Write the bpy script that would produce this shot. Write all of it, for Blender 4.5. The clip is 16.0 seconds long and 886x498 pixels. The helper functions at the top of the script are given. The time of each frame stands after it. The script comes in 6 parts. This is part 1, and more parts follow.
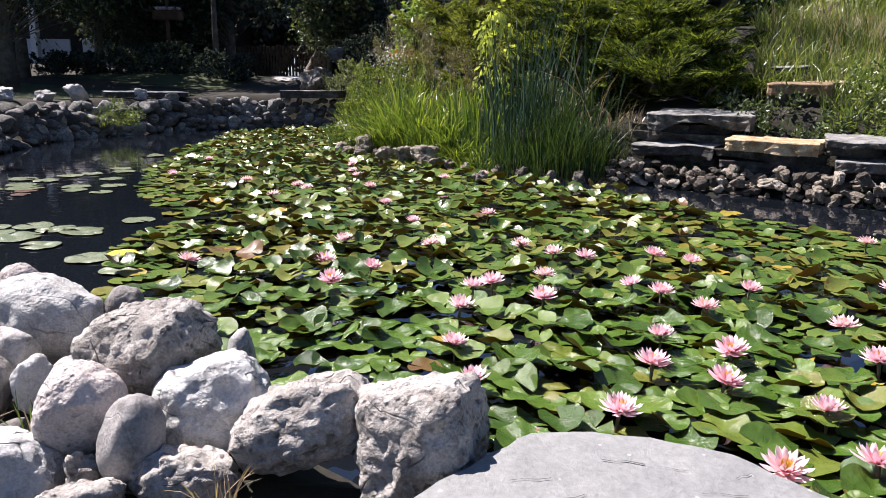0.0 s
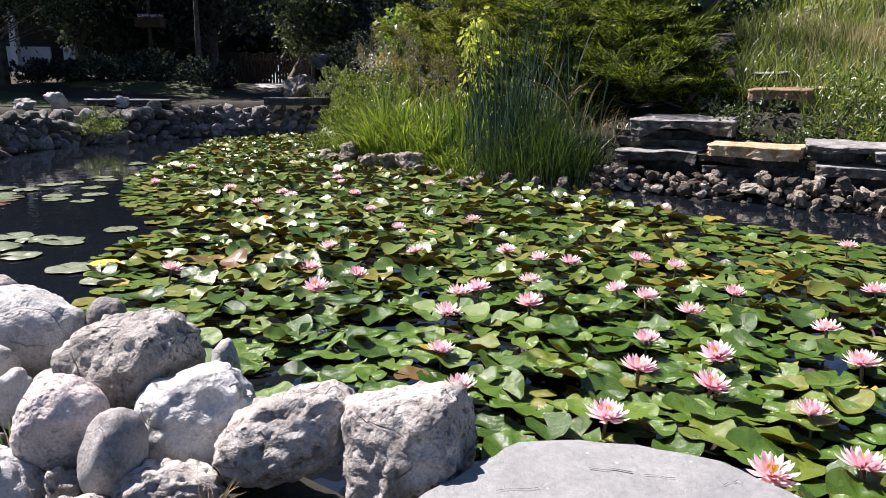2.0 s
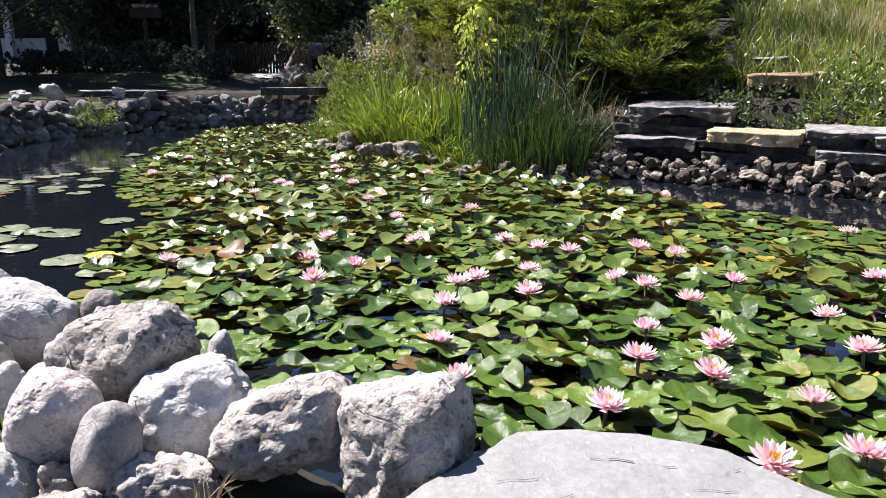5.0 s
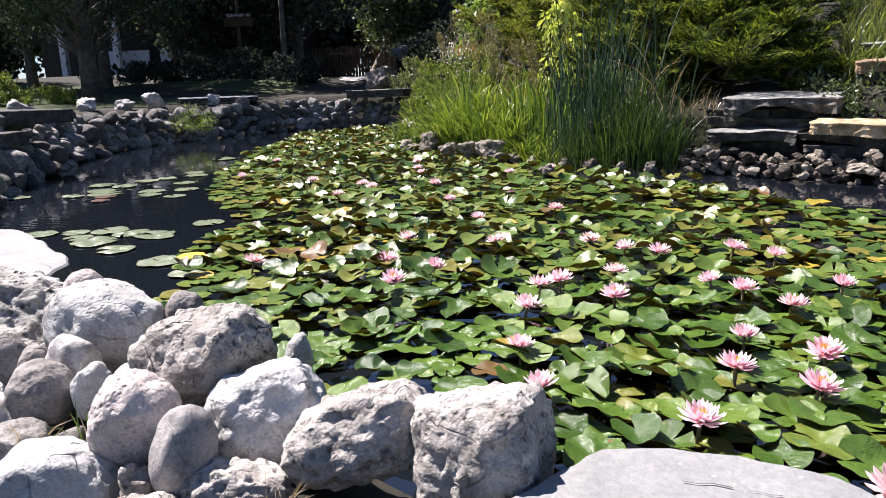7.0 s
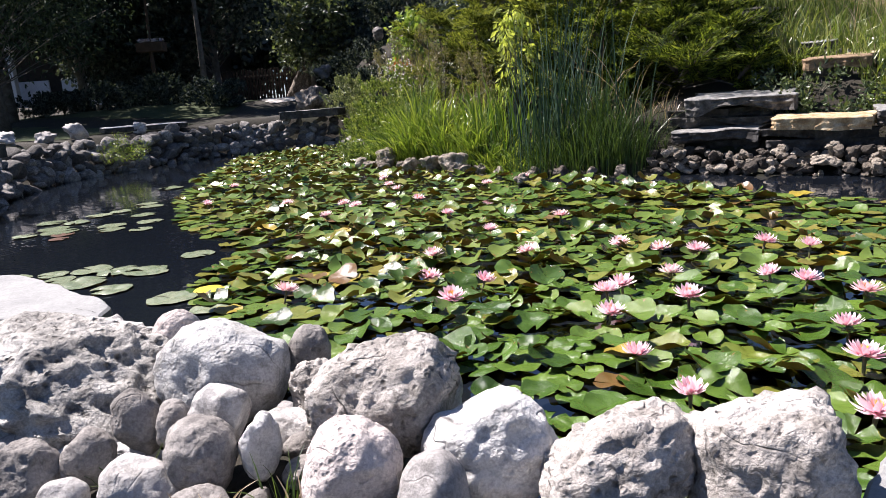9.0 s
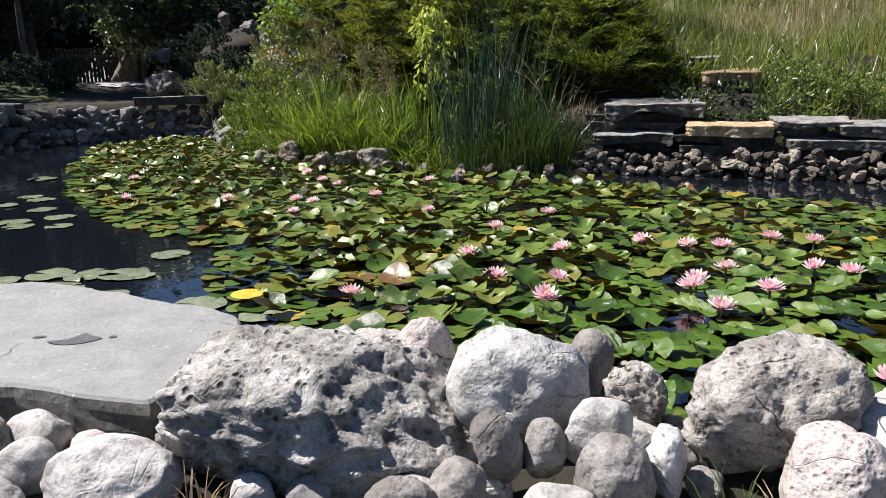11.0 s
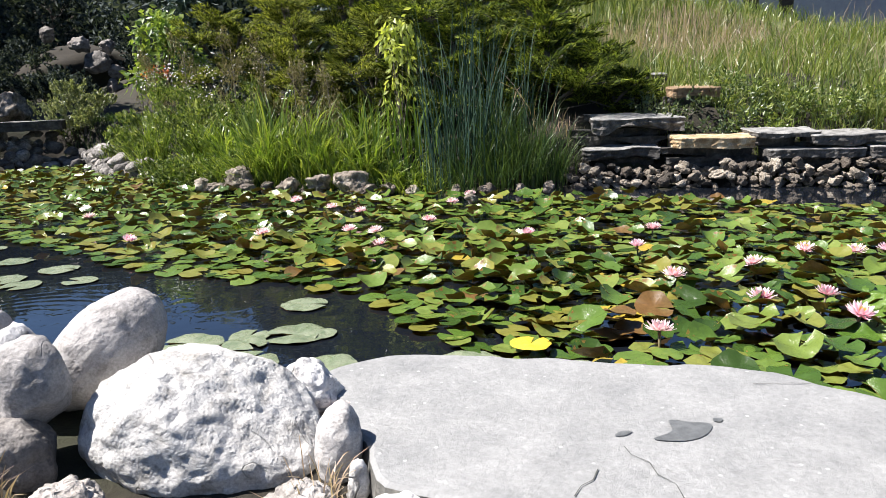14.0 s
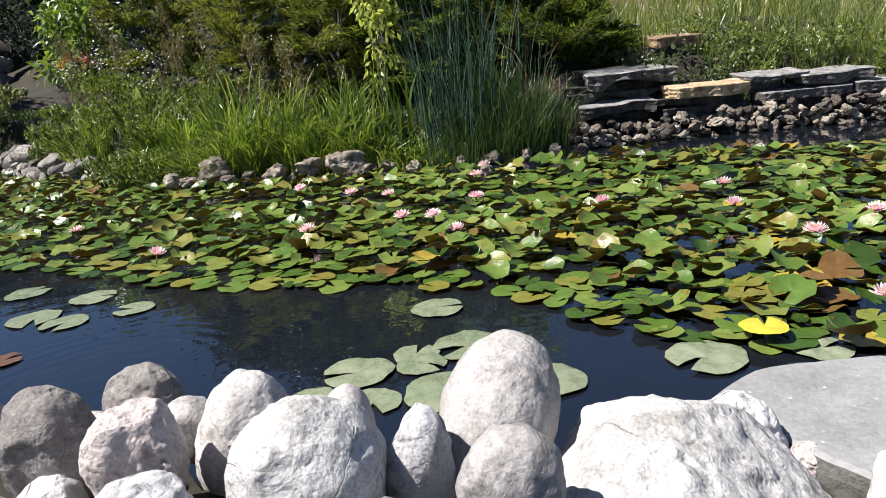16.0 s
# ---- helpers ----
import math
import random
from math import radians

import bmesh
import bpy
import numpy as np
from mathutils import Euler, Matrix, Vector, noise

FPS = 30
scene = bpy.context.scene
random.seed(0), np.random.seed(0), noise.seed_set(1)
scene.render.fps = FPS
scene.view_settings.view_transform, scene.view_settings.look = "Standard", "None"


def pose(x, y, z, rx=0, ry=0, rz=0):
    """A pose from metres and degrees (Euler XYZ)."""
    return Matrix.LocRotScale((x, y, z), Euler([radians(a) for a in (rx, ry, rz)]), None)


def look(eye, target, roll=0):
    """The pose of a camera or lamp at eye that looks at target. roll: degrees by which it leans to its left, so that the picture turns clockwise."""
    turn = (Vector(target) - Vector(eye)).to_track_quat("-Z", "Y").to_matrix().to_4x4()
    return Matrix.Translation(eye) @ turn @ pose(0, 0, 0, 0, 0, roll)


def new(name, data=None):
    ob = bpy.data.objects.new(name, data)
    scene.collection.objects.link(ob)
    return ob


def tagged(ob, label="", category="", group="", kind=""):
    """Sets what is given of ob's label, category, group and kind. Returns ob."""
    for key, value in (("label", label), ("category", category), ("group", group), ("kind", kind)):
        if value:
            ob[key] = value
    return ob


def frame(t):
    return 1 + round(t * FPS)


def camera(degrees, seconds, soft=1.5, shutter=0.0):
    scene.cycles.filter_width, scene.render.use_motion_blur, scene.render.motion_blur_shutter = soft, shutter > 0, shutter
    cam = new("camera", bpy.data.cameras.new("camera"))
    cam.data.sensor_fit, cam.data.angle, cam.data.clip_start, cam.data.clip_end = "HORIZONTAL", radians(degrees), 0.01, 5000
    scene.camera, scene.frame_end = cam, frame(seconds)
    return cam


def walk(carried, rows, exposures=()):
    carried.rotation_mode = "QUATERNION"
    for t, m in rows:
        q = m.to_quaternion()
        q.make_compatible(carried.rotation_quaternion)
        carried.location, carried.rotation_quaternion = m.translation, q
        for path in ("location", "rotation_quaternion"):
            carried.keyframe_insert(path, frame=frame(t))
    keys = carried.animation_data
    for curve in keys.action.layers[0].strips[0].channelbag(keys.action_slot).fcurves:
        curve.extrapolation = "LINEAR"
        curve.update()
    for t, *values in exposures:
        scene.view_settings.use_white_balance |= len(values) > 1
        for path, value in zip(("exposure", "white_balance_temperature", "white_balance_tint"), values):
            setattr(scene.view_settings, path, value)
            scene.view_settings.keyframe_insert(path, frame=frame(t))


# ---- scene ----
cam = camera(65.1, 16.0, soft=0.6)
PATH = [
    (0, (-0.022, 0.612, 1.235), (-0.111, 2.558, 0.781), 0.9),
    (0.5, (-0.019, 0.622, 1.239), (-0.047, 2.568, 0.779), 1.2),
    (1, (-0.026, 0.625, 1.237), (-0.159, 2.571, 0.798), 0.7),
    (1.5, (-0.033, 0.62, 1.237), (-0.195, 2.566, 0.804), 0.8),
    (2, (-0.022, 0.621, 1.24), (-0.07, 2.572, 0.804), 0.7),
    (2.5, (-0.025, 0.621, 1.241), (-0.038, 2.576, 0.819), 0.9),
    (3, (-0.035, 0.616, 1.241), (-0.055, 2.571, 0.82), 1.1),
    (3.5, (-0.045, 0.614, 1.236), (-0.093, 2.568, 0.814), 0.8),
    (4, (-0.052, 0.615, 1.233), (-0.096, 2.568, 0.805), 0.8),
    (4.2, (-0.051, 0.617, 1.233), (-0.082, 2.57, 0.804), 0.5),
    (6.3, (0.051, 0.733, 1.225), (-0.026, 2.66, 0.694), -0.4),
    (6.5, (0.052, 0.74, 1.227), (-0.025, 2.667, 0.698), -0.7),
    (7, (-0.004, 0.742, 1.219), (-0.29, 2.666, 0.754), -1.5),
    (7.5, (-0.103, 0.729, 1.224), (-0.297, 2.667, 0.769), -2.2),
    (8, (-0.246, 0.715, 1.233), (-0.161, 2.667, 0.809), -2.8),
    (8.5, (-0.483, 0.767, 1.212), (-0.346, 2.729, 0.847), -2.7),
    (9, (-0.796, 0.84, 1.208), (-0.85, 2.793, 0.778), -4.0),
    (9.2, (-0.922, 0.815, 1.194), (-0.901, 2.772, 0.785), -3.3),
    (11.3, (-2.467, 1.238, 1.262), (-2.001, 3.125, 0.79), -0.7),
    (11.5, (-2.606, 1.299, 1.271), (-2.163, 3.19, 0.794), 0.5),
    (12, (-2.976, 1.58, 1.248), (-2.413, 3.469, 0.912), -4.1),
    (12.5, (-3.323, 1.789, 1.234), (-2.749, 3.672, 0.882), -1.8),
    (13, (-3.697, 1.97, 1.227), (-2.918, 3.761, 0.798), -0.9),
    (13.5, (-4.047, 2.324, 1.217), (-3.206, 4.101, 0.845), -3.6),
    (14, (-4.356, 2.634, 1.215), (-3.411, 4.348, 0.805), -1.6),
    (14.5, (-4.66, 2.893, 1.275), (-3.655, 4.563, 0.829), -2.4),
    (15, (-4.87, 3.27, 1.285), (-3.956, 5.001, 0.876), -5.0),
    (15.5, (-5.016, 3.523, 1.279), (-4.067, 5.224, 0.822), -2.5),
    (16, (-5.192, 3.783, 1.298), (-4.044, 5.338, 0.783), -5.8),
]
EXPOSURES = [(0, 1.00), (1, 0.99), (2.5, 1.04), (4, 1.18), (6.5, 1.21), (7.5, 1.15), (8.5, 1.22), (9.2, 1.07), (11.3, 0.72), (11.6, 0.72), (12, 0.92), (12.5, 1.04), (13, 1.14), (13.5, 1.24), (14, 1.17), (14.5, 0.99), (15, 0.84), (15.5, 0.84), (16, 0.87)]
EXPOSURES = [(t, stops + 0.17, 6500, 18 if t < 10 else 12) for t, stops in EXPOSURES]
walk(cam, [(t, look(eye, target, roll)) for t, eye, target, roll in PATH], EXPOSURES)

# ---- world, sun, exposure ----
SUN_AZ, SUN_EL = radians(-65), radians(56)          # azimuth from +y towards +x
world = bpy.data.worlds.new("sky")
scene.world = world
world.use_nodes = True
wn = world.node_tree.nodes
sky = wn.new("ShaderNodeTexSky")
sky.sky_type, sky.sun_disc = "NISHITA", False
sky.sun_elevation, sky.sun_rotation = SUN_EL, SUN_AZ
sky.air_density, sky.dust_density, sky.ozone_density = 0.8, 0.3, 7.0
world.node_tree.links.new(sky.outputs[0], wn["Background"].inputs[0])
wn["Background"].inputs[1].default_value = 0.05
sun = new("sun", bpy.data.lights.new("sun", "SUN"))
sun.data.energy, sun.data.angle, sun.data.color = 5.0, radians(0.5), (1.0, 0.96, 0.91)
to_sun = Vector((math.sin(SUN_AZ) * math.cos(SUN_EL), math.cos(SUN_AZ) * math.cos(SUN_EL), math.sin(SUN_EL)))
sun.matrix_world = look(to_sun * 60, (0, 0, 0))

RNG = np.random.default_rng(7)


# ---- materials ----
def ramp_node(nt, fac, cols, lo=0.3, hi=0.7):
    r = nt.nodes.new("ShaderNodeValToRGB")
    n = len(cols)
    while len(r.color_ramp.elements) < n:
        r.color_ramp.elements.new(0.5)
    for i, c in enumerate(cols):
        e = r.color_ramp.elements[i]
        e.position = lo + (hi - lo) * i / max(1, n - 1)
        e.color = (*c, 1)
    nt.links.new(fac, r.inputs[0])
    return r.outputs[0]


def noise_node(nt, co, scale, detail=6.0, rough=0.6, dist=0.0):
    n = nt.nodes.new("ShaderNodeTexNoise")
    n.inputs["Scale"].default_value, n.inputs["Detail"].default_value = scale, detail
    n.inputs["Roughness"].default_value, n.inputs["Distortion"].default_value = rough, dist
    nt.links.new(co, n.inputs["Vector"])
    return n.outputs["Fac"]


def mix_node(nt, kind, a, b, fac):
    m = nt.nodes.new("ShaderNodeMix")
    m.data_type, m.blend_type = "RGBA", kind
    for s, v in ((m.inputs[0], fac), (m.inputs[6], a), (m.inputs[7], b)):
        if isinstance(v, (float, int)):
            s.default_value = v
        elif isinstance(v, tuple):
            s.default_value = (*v, 1)
        else:
            nt.links.new(v, s)
    return m.outputs[2]


def random_fac(nt, source):
    if source == "object":
        return nt.nodes.new("ShaderNodeObjectInfo").outputs["Random"]
    return nt.nodes.new("ShaderNodeNewGeometry").outputs["Random Per Island"]


def material(name, cols, scale=3.0, rough=0.7, bump=0.3, bump_scale=25.0, pits=0.0, pit_scale=12.0, rand="", rand_cols=(),
             through_light=0.0, spec=0.5, lo=0.3, hi=0.7, fine=60.0, fine_amount=0.35, speck=(), bump_dist=0.02):
    """Noise at two scales drives the colour; rand ('object' or 'island') picks a tint per piece from rand_cols."""
    m = bpy.data.materials.new(name)
    m.use_nodes = True
    nt = m.node_tree
    b = nt.nodes["Principled BSDF"]
    co = nt.nodes.new("ShaderNodeTexCoord").outputs["Object"]
    n1 = noise_node(nt, co, scale)
    col = ramp_node(nt, n1, cols, lo, hi)
    if fine_amount:
        n2 = noise_node(nt, co, fine, 4.0, 0.7)
        col = mix_node(nt, "MULTIPLY", col, ramp_node(nt, n2, [(1 - fine_amount,) * 3, (1 + fine_amount * 0.5,) * 3]), 1.0)
    if rand:
        pick = ramp_node(nt, random_fac(nt, rand), list(rand_cols), 0.0, 1.0)
        col = mix_node(nt, "MULTIPLY", col, pick, 1.0)
    if speck:
        v = nt.nodes.new("ShaderNodeTexVoronoi")
        v.inputs["Scale"].default_value = speck[1]
        nt.links.new(co, v.inputs["Vector"])
        mask = ramp_node(nt, v.outputs["Distance"], [(1, 1, 1), (0, 0, 0)], speck[2] * 0.5, speck[2])
        col = mix_node(nt, "MIX", col, speck[0], mask)
    nt.links.new(col, b.inputs["Base Color"])
    b.inputs["Roughness"].default_value = rough
    b.inputs["Specular IOR Level"].default_value = spec
    if bump:
        h = noise_node(nt, co, bump_scale, 10.0, 0.7, 0.4)
        if pits:
            v = nt.nodes.new("ShaderNodeTexVoronoi")
            v.inputs["Scale"].default_value = pit_scale
            nt.links.new(co, v.inputs["Vector"])
            s = nt.nodes.new("ShaderNodeMath")
            s.operation = "MULTIPLY_ADD"
            s.inputs[1].default_value = pits
            nt.links.new(v.outputs["Distance"], s.inputs[0])
            nt.links.new(h, s.inputs[2])
            h = s.outputs[0]
        bp = nt.nodes.new("ShaderNodeBump")
        bp.inputs["Strength"].default_value, bp.inputs["Distance"].default_value = bump, bump_dist
        nt.links.new(h, bp.inputs["Height"])
        nt.links.new(bp.outputs[0], b.inputs["Normal"])
    if through_light:
        t = nt.nodes.new("ShaderNodeBsdfTranslucent")
        nt.links.new(mix_node(nt, "MULTIPLY", col, (1.5, 1.5, 0.7), 1.0), t.inputs[0])
        x = nt.nodes.new("ShaderNodeMixShader")
        x.inputs[0].default_value = through_light
        nt.links.new(b.outputs[0], x.inputs[1])
        nt.links.new(t.outputs[0], x.inputs[2])
        nt.links.new(x.outputs[0], nt.nodes["Material Output"].inputs[0])
    return m


def math_node(nt, kind, a, b=0.0, c=0.0):
    m = nt.nodes.new("ShaderNodeMath")
    m.operation = kind
    for socket, v in zip(m.inputs, (a, b, c)):
        if isinstance(v, (float, int)):
            socket.default_value = v
        else:
            nt.links.new(v, socket)
    return m.outputs[0]


def rock_material(name, base, stain, tints, stained=0.45, cracks=0.5, pits=0.0, pit_scale=45.0, rough=0.8, bump=0.8, grain=0.25, lump=15.0):
    """Weathered stone: pale and dirty patches, wandering cracks, pits and grain; each stone has its own stretch of the pattern."""
    m = bpy.data.materials.new(name)
    m.use_nodes = True
    nt = m.node_tree
    b = nt.nodes["Principled BSDF"]
    own = nt.nodes.new("ShaderNodeObjectInfo").outputs["Random"]
    shift = nt.nodes.new("ShaderNodeVectorMath")
    shift.operation = "MULTIPLY_ADD"
    nt.links.new(own, shift.inputs[0])
    shift.inputs[1].default_value = (37, 53, 71)
    nt.links.new(nt.nodes.new("ShaderNodeTexCoord").outputs["Object"], shift.inputs[2])
    co = shift.outputs[0]
    col = ramp_node(nt, noise_node(nt, co, 4.5, 5, 0.6), list(base), 0.32, 0.68)
    dirt = ramp_node(nt, noise_node(nt, co, 14, 9, 0.7, 0.1), [(0, 0, 0), (1, 1, 1)], 0.62 - 0.25 * stained, 0.76 - 0.2 * stained)
    col = mix_node(nt, "MIX", col, stain, math_node(nt, "MULTIPLY", dirt, 0.75))
    line = math_node(nt, "ABSOLUTE", math_node(nt, "SUBTRACT", noise_node(nt, co, 4.2, 2.5, 0.5, 0.5), 0.5))
    crack_line = ramp_node(nt, line, [(1, 1, 1), (0, 0, 0)], 0.001, 0.009)
    where = ramp_node(nt, noise_node(nt, co, 7, 3, 0.5), [(0, 0, 0), (1, 1, 1)], 0.45, 0.6)
    crack_line = math_node(nt, "MULTIPLY", crack_line, where)
    col = mix_node(nt, "MULTIPLY", col, (0.28, 0.26, 0.25), math_node(nt, "MULTIPLY", crack_line, cracks))
    speckle = ramp_node(nt, noise_node(nt, co, 130, 3, 0.7), [(1 - grain,) * 3, (1 + grain * 0.5,) * 3], 0.35, 0.65)
    col = mix_node(nt, "MULTIPLY", col, speckle, 1.0)
    col = mix_node(nt, "MULTIPLY", col, ramp_node(nt, own, list(tints), 0.0, 1.0), 1.0)
    h = math_node(nt, "ADD", noise_node(nt, co, lump, 9, 0.6, 0.15), math_node(nt, "MULTIPLY", crack_line, -0.25 * cracks))
    if pits:
        v = nt.nodes.new("ShaderNodeTexVoronoi")
        v.inputs["Scale"].default_value = pit_scale
        nt.links.new(co, v.inputs["Vector"])
        hole = ramp_node(nt, v.outputs["Distance"], [(1, 1, 1), (0, 0, 0)], 0.12, 0.42)
        hole = math_node(nt, "MULTIPLY", hole, ramp_node(nt, noise_node(nt, co, 13, 4, 0.6), [(0, 0, 0), (1, 1, 1)], 0.44, 0.6))
        # Darkens the holes as well: the shade inside pits is put into the colour.
        col = mix_node(nt, "MULTIPLY", col, (0.3, 0.28, 0.26), math_node(nt, "MULTIPLY", hole, pits))
        h = math_node(nt, "ADD", h, math_node(nt, "MULTIPLY", hole, -0.35 * pits))
    nt.links.new(col, b.inputs["Base Color"])
    b.inputs["Roughness"].default_value = rough
    b.inputs["Specular IOR Level"].default_value = 0.35
    bp = nt.nodes.new("ShaderNodeBump")
    bp.inputs["Strength"].default_value, bp.inputs["Distance"].default_value = bump, 0.045
    nt.links.new(h, bp.inputs["Height"])
    nt.links.new(bp.outputs[0], b.inputs["Normal"])
    return m


GREY = rock_material("grey_granite", [(0.36, 0.35, 0.345), (0.50, 0.49, 0.48), (0.60, 0.585, 0.57)], (0.20, 0.19, 0.18), [(0.62, 0.60, 0.59), (0.92, 0.90, 0.88), (1.05, 1.03, 1.01)], 0.5, 0.3, 0.25, 60, 0.75, 0.45, 0.22)
PALE = rock_material("pale_limestone", [(0.38, 0.375, 0.37), (0.50, 0.495, 0.485), (0.58, 0.57, 0.555)], (0.235, 0.225, 0.205), [(0.95, 0.95, 0.95), (1.03, 1.02, 1.0)], 0.55, 0.6, 0.35, 60, 0.7, 0.55, 0.25)
ROUGH = rock_material("rough_pitted_rock", [(0.35, 0.33, 0.308), (0.52, 0.497, 0.47), (0.64, 0.62, 0.595)], (0.17, 0.156, 0.14), [(0.80, 0.78, 0.76), (1.05, 1.02, 1)], 0.6, 0.8, 0.8, 42, 0.85, 1.0, 0.25)
PINK = rock_material("pinkish_granite", [(0.46, 0.40, 0.375), (0.58, 0.515, 0.49), (0.66, 0.60, 0.57)], (0.32, 0.27, 0.25), [(0.85, 0.85, 0.85), (1.05, 1.02, 1)], 0.35, 0.5, 0.5, 55, 0.75, 0.75, 0.25)
FACET = rock_material("veined_white_rock", [(0.46, 0.455, 0.45), (0.60, 0.595, 0.59), (0.69, 0.68, 0.675)], (0.235, 0.228, 0.222), [(0.85, 0.85, 0.87), (1.0, 0.99, 0.97)], 0.5, 0.9, 0.2, 50, 0.7, 0.9, 0.18, 11)
DUSKY = rock_material("dusky_grey_rock", [(0.15, 0.14, 0.132), (0.25, 0.237, 0.225), (0.36, 0.345, 0.33)], (0.09, 0.083, 0.075), [(0.7, 0.68, 0.66), (1.15, 1.12, 1.1)], 0.4, 0.4, 0.4, 50, 0.8, 0.6, 0.25)
DARK_ROUGH = rock_material("dark_pitted_rock", [(0.22, 0.21, 0.195), (0.38, 0.365, 0.34), (0.58, 0.56, 0.53)], (0.11, 0.10, 0.09), [(1, 1, 1), (1, 1, 1)], 0.6, 0.35, 1.0, 34, 0.85, 1.0, 0.3, 12)
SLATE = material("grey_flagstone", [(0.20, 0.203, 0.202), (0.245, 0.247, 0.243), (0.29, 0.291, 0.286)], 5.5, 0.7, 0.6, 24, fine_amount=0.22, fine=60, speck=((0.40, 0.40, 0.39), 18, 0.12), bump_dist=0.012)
# Split edge, darker than SLATE: the unlit side's shade is in the colour.
SHADED_SLATE_SIDE = material("shaded_split_flagstone_side", [(0.07, 0.068, 0.06), (0.12, 0.117, 0.105), (0.18, 0.175, 0.155)], 7, 0.85, 0.9, 14, 0.8, 14)
# Dark stone; the shade below the overhanging slabs is put into its colour.
DARK_SHADED_STONE = material("dark_shaded_layered_stone", [(0.02, 0.019, 0.018), (0.05, 0.047, 0.043), (0.12, 0.114, 0.105)], 9, 0.8, 0.8, 14, 0.6, 9, rand="object",
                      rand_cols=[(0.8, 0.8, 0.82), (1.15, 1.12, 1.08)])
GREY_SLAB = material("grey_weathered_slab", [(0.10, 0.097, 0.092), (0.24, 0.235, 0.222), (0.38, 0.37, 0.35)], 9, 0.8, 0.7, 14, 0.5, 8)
# Split sides of the grey slabs; their shadow is put into a darker colour.
SHADED_SLAB_SIDE = material("shaded_split_slab_side", [(0.04, 0.037, 0.034), (0.11, 0.104, 0.096), (0.23, 0.22, 0.20)], 11, 0.85, 0.9, 14, 0.7, 9, lo=0.35, hi=0.72)
OCHRE = material("ochre_sandstone", [(0.22, 0.13, 0.06), (0.44, 0.32, 0.18), (0.60, 0.52, 0.38)], 9, 0.85, 0.6, 20, 0.5, 10)
# OCHRE darkened to brown: the shade on the upper slab is in the colour.
SHADED_OCHRE = material("shaded_ochre_sandstone", [(0.11, 0.066, 0.034), (0.24, 0.155, 0.085), (0.36, 0.27, 0.17)], 9, 0.85, 0.6, 20, 0.5, 10)
RUBBLE = material("rubble_stone", [(0.06, 0.05, 0.04), (0.24, 0.21, 0.18), (0.50, 0.47, 0.42)], 9, 0.85, 0.9, 30, 0.8, 16, rand="object",
                  rand_cols=[(0.55, 0.5, 0.46), (0.85, 0.8, 0.74), (1.25, 1.2, 1.12)])
JAGGED = material("jagged_pale_rubble", [(0.09, 0.075, 0.06), (0.28, 0.25, 0.21), (0.50, 0.47, 0.42)], 16, 0.85, 0.9, 40, rand="object",
                  rand_cols=[(0.12, 0.11, 0.10), (0.4, 0.36, 0.33), (0.9, 0.85, 0.78), (1.8, 1.75, 1.66)])
COBBLE = material("grey_field_stone", [(0.12, 0.113, 0.108), (0.30, 0.288, 0.275), (0.50, 0.48, 0.46)], 7, 0.85, 0.9, 30, 0.5, 16, rand="object",
                  rand_cols=[(0.25, 0.24, 0.23), (0.6, 0.58, 0.56), (1.15, 1.12, 1.08)])
SOIL = material("garden_soil", [(0.011, 0.009, 0.006), (0.026, 0.021, 0.013), (0.024, 0.03, 0.011)], 1.3, 0.95, 0.8, 20, fine=35)
SAND = material("sandy_path", [(0.42, 0.39, 0.36), (0.56, 0.53, 0.49)], 1.5, 0.95, 0.5, 40)
LAWN = material("lawn", [(0.03, 0.05, 0.014), (0.065, 0.08, 0.025)], 2, 0.95, 0.8, 40)
PAD = material("lily_pad_top", [(0.75, 0.8, 0.7), (1.0, 1.0, 1.0)], 9, 0.25, 0.4, 3.5, rand="object", bump_dist=0.05, spec=0.7, through_light=0.2,
               rand_cols=[(0.045, 0.095, 0.014), (0.073, 0.145, 0.018), (0.096, 0.18, 0.024), (0.124, 0.21, 0.029), (0.15, 0.23, 0.036), (0.195, 0.195, 0.034)], fine_amount=0.15)
PAD_MASS = material("lily_pad_top_far", [(0.75, 0.8, 0.7), (1.0, 1.0, 1.0)], 9, 0.26, 0.4, 16, rand="island", spec=0.65, through_light=0.2,
                    rand_cols=[(0.036, 0.072, 0.013), (0.066, 0.126, 0.02), (0.105, 0.178, 0.03), (0.148, 0.22, 0.042), (0.195, 0.245, 0.054), (0.24, 0.205, 0.04)], fine_amount=0.15)
PAD_UNDER = material("lily_pad_underside", [(0.17, 0.09, 0.022), (0.25, 0.13, 0.03), (0.18, 0.18, 0.035)], 6, 0.4, 0.2, 30, through_light=0.4)
PAD_YELLOW = material("yellowing_lily_pad", [(0.24, 0.19, 0.03), (0.34, 0.25, 0.03), (0.20, 0.17, 0.035)], 5, 0.35, 0.2, 30)
PAD_DULL = material("dull_red_pad", [(0.13, 0.05, 0.04), (0.11, 0.075, 0.04)], 5, 0.35, 0.2, 30)
PAD_BRIGHT = material("bright_yellow_pad", [(0.50, 0.38, 0.03), (0.60, 0.47, 0.05)], 5, 0.4, 0.2, 30)
# Paler than PAD: the sky's grazing reflection is put into the base colour.
PAD_FLOAT = material("sky_sheen_floating_pad_top", [(0.14, 0.18, 0.10), (0.22, 0.25, 0.16), (0.28, 0.29, 0.20)], 6, 0.22, 0.3, 22, rand="object", rand_cols=[(0.8, 0.85, 0.8), (1.1, 1.1, 1.1)], spec=0.9)
PAD_RED = material("reddened_lily_pad", [(0.14, 0.065, 0.02), (0.12, 0.085, 0.024)], 5, 0.35, 0.2, 30)
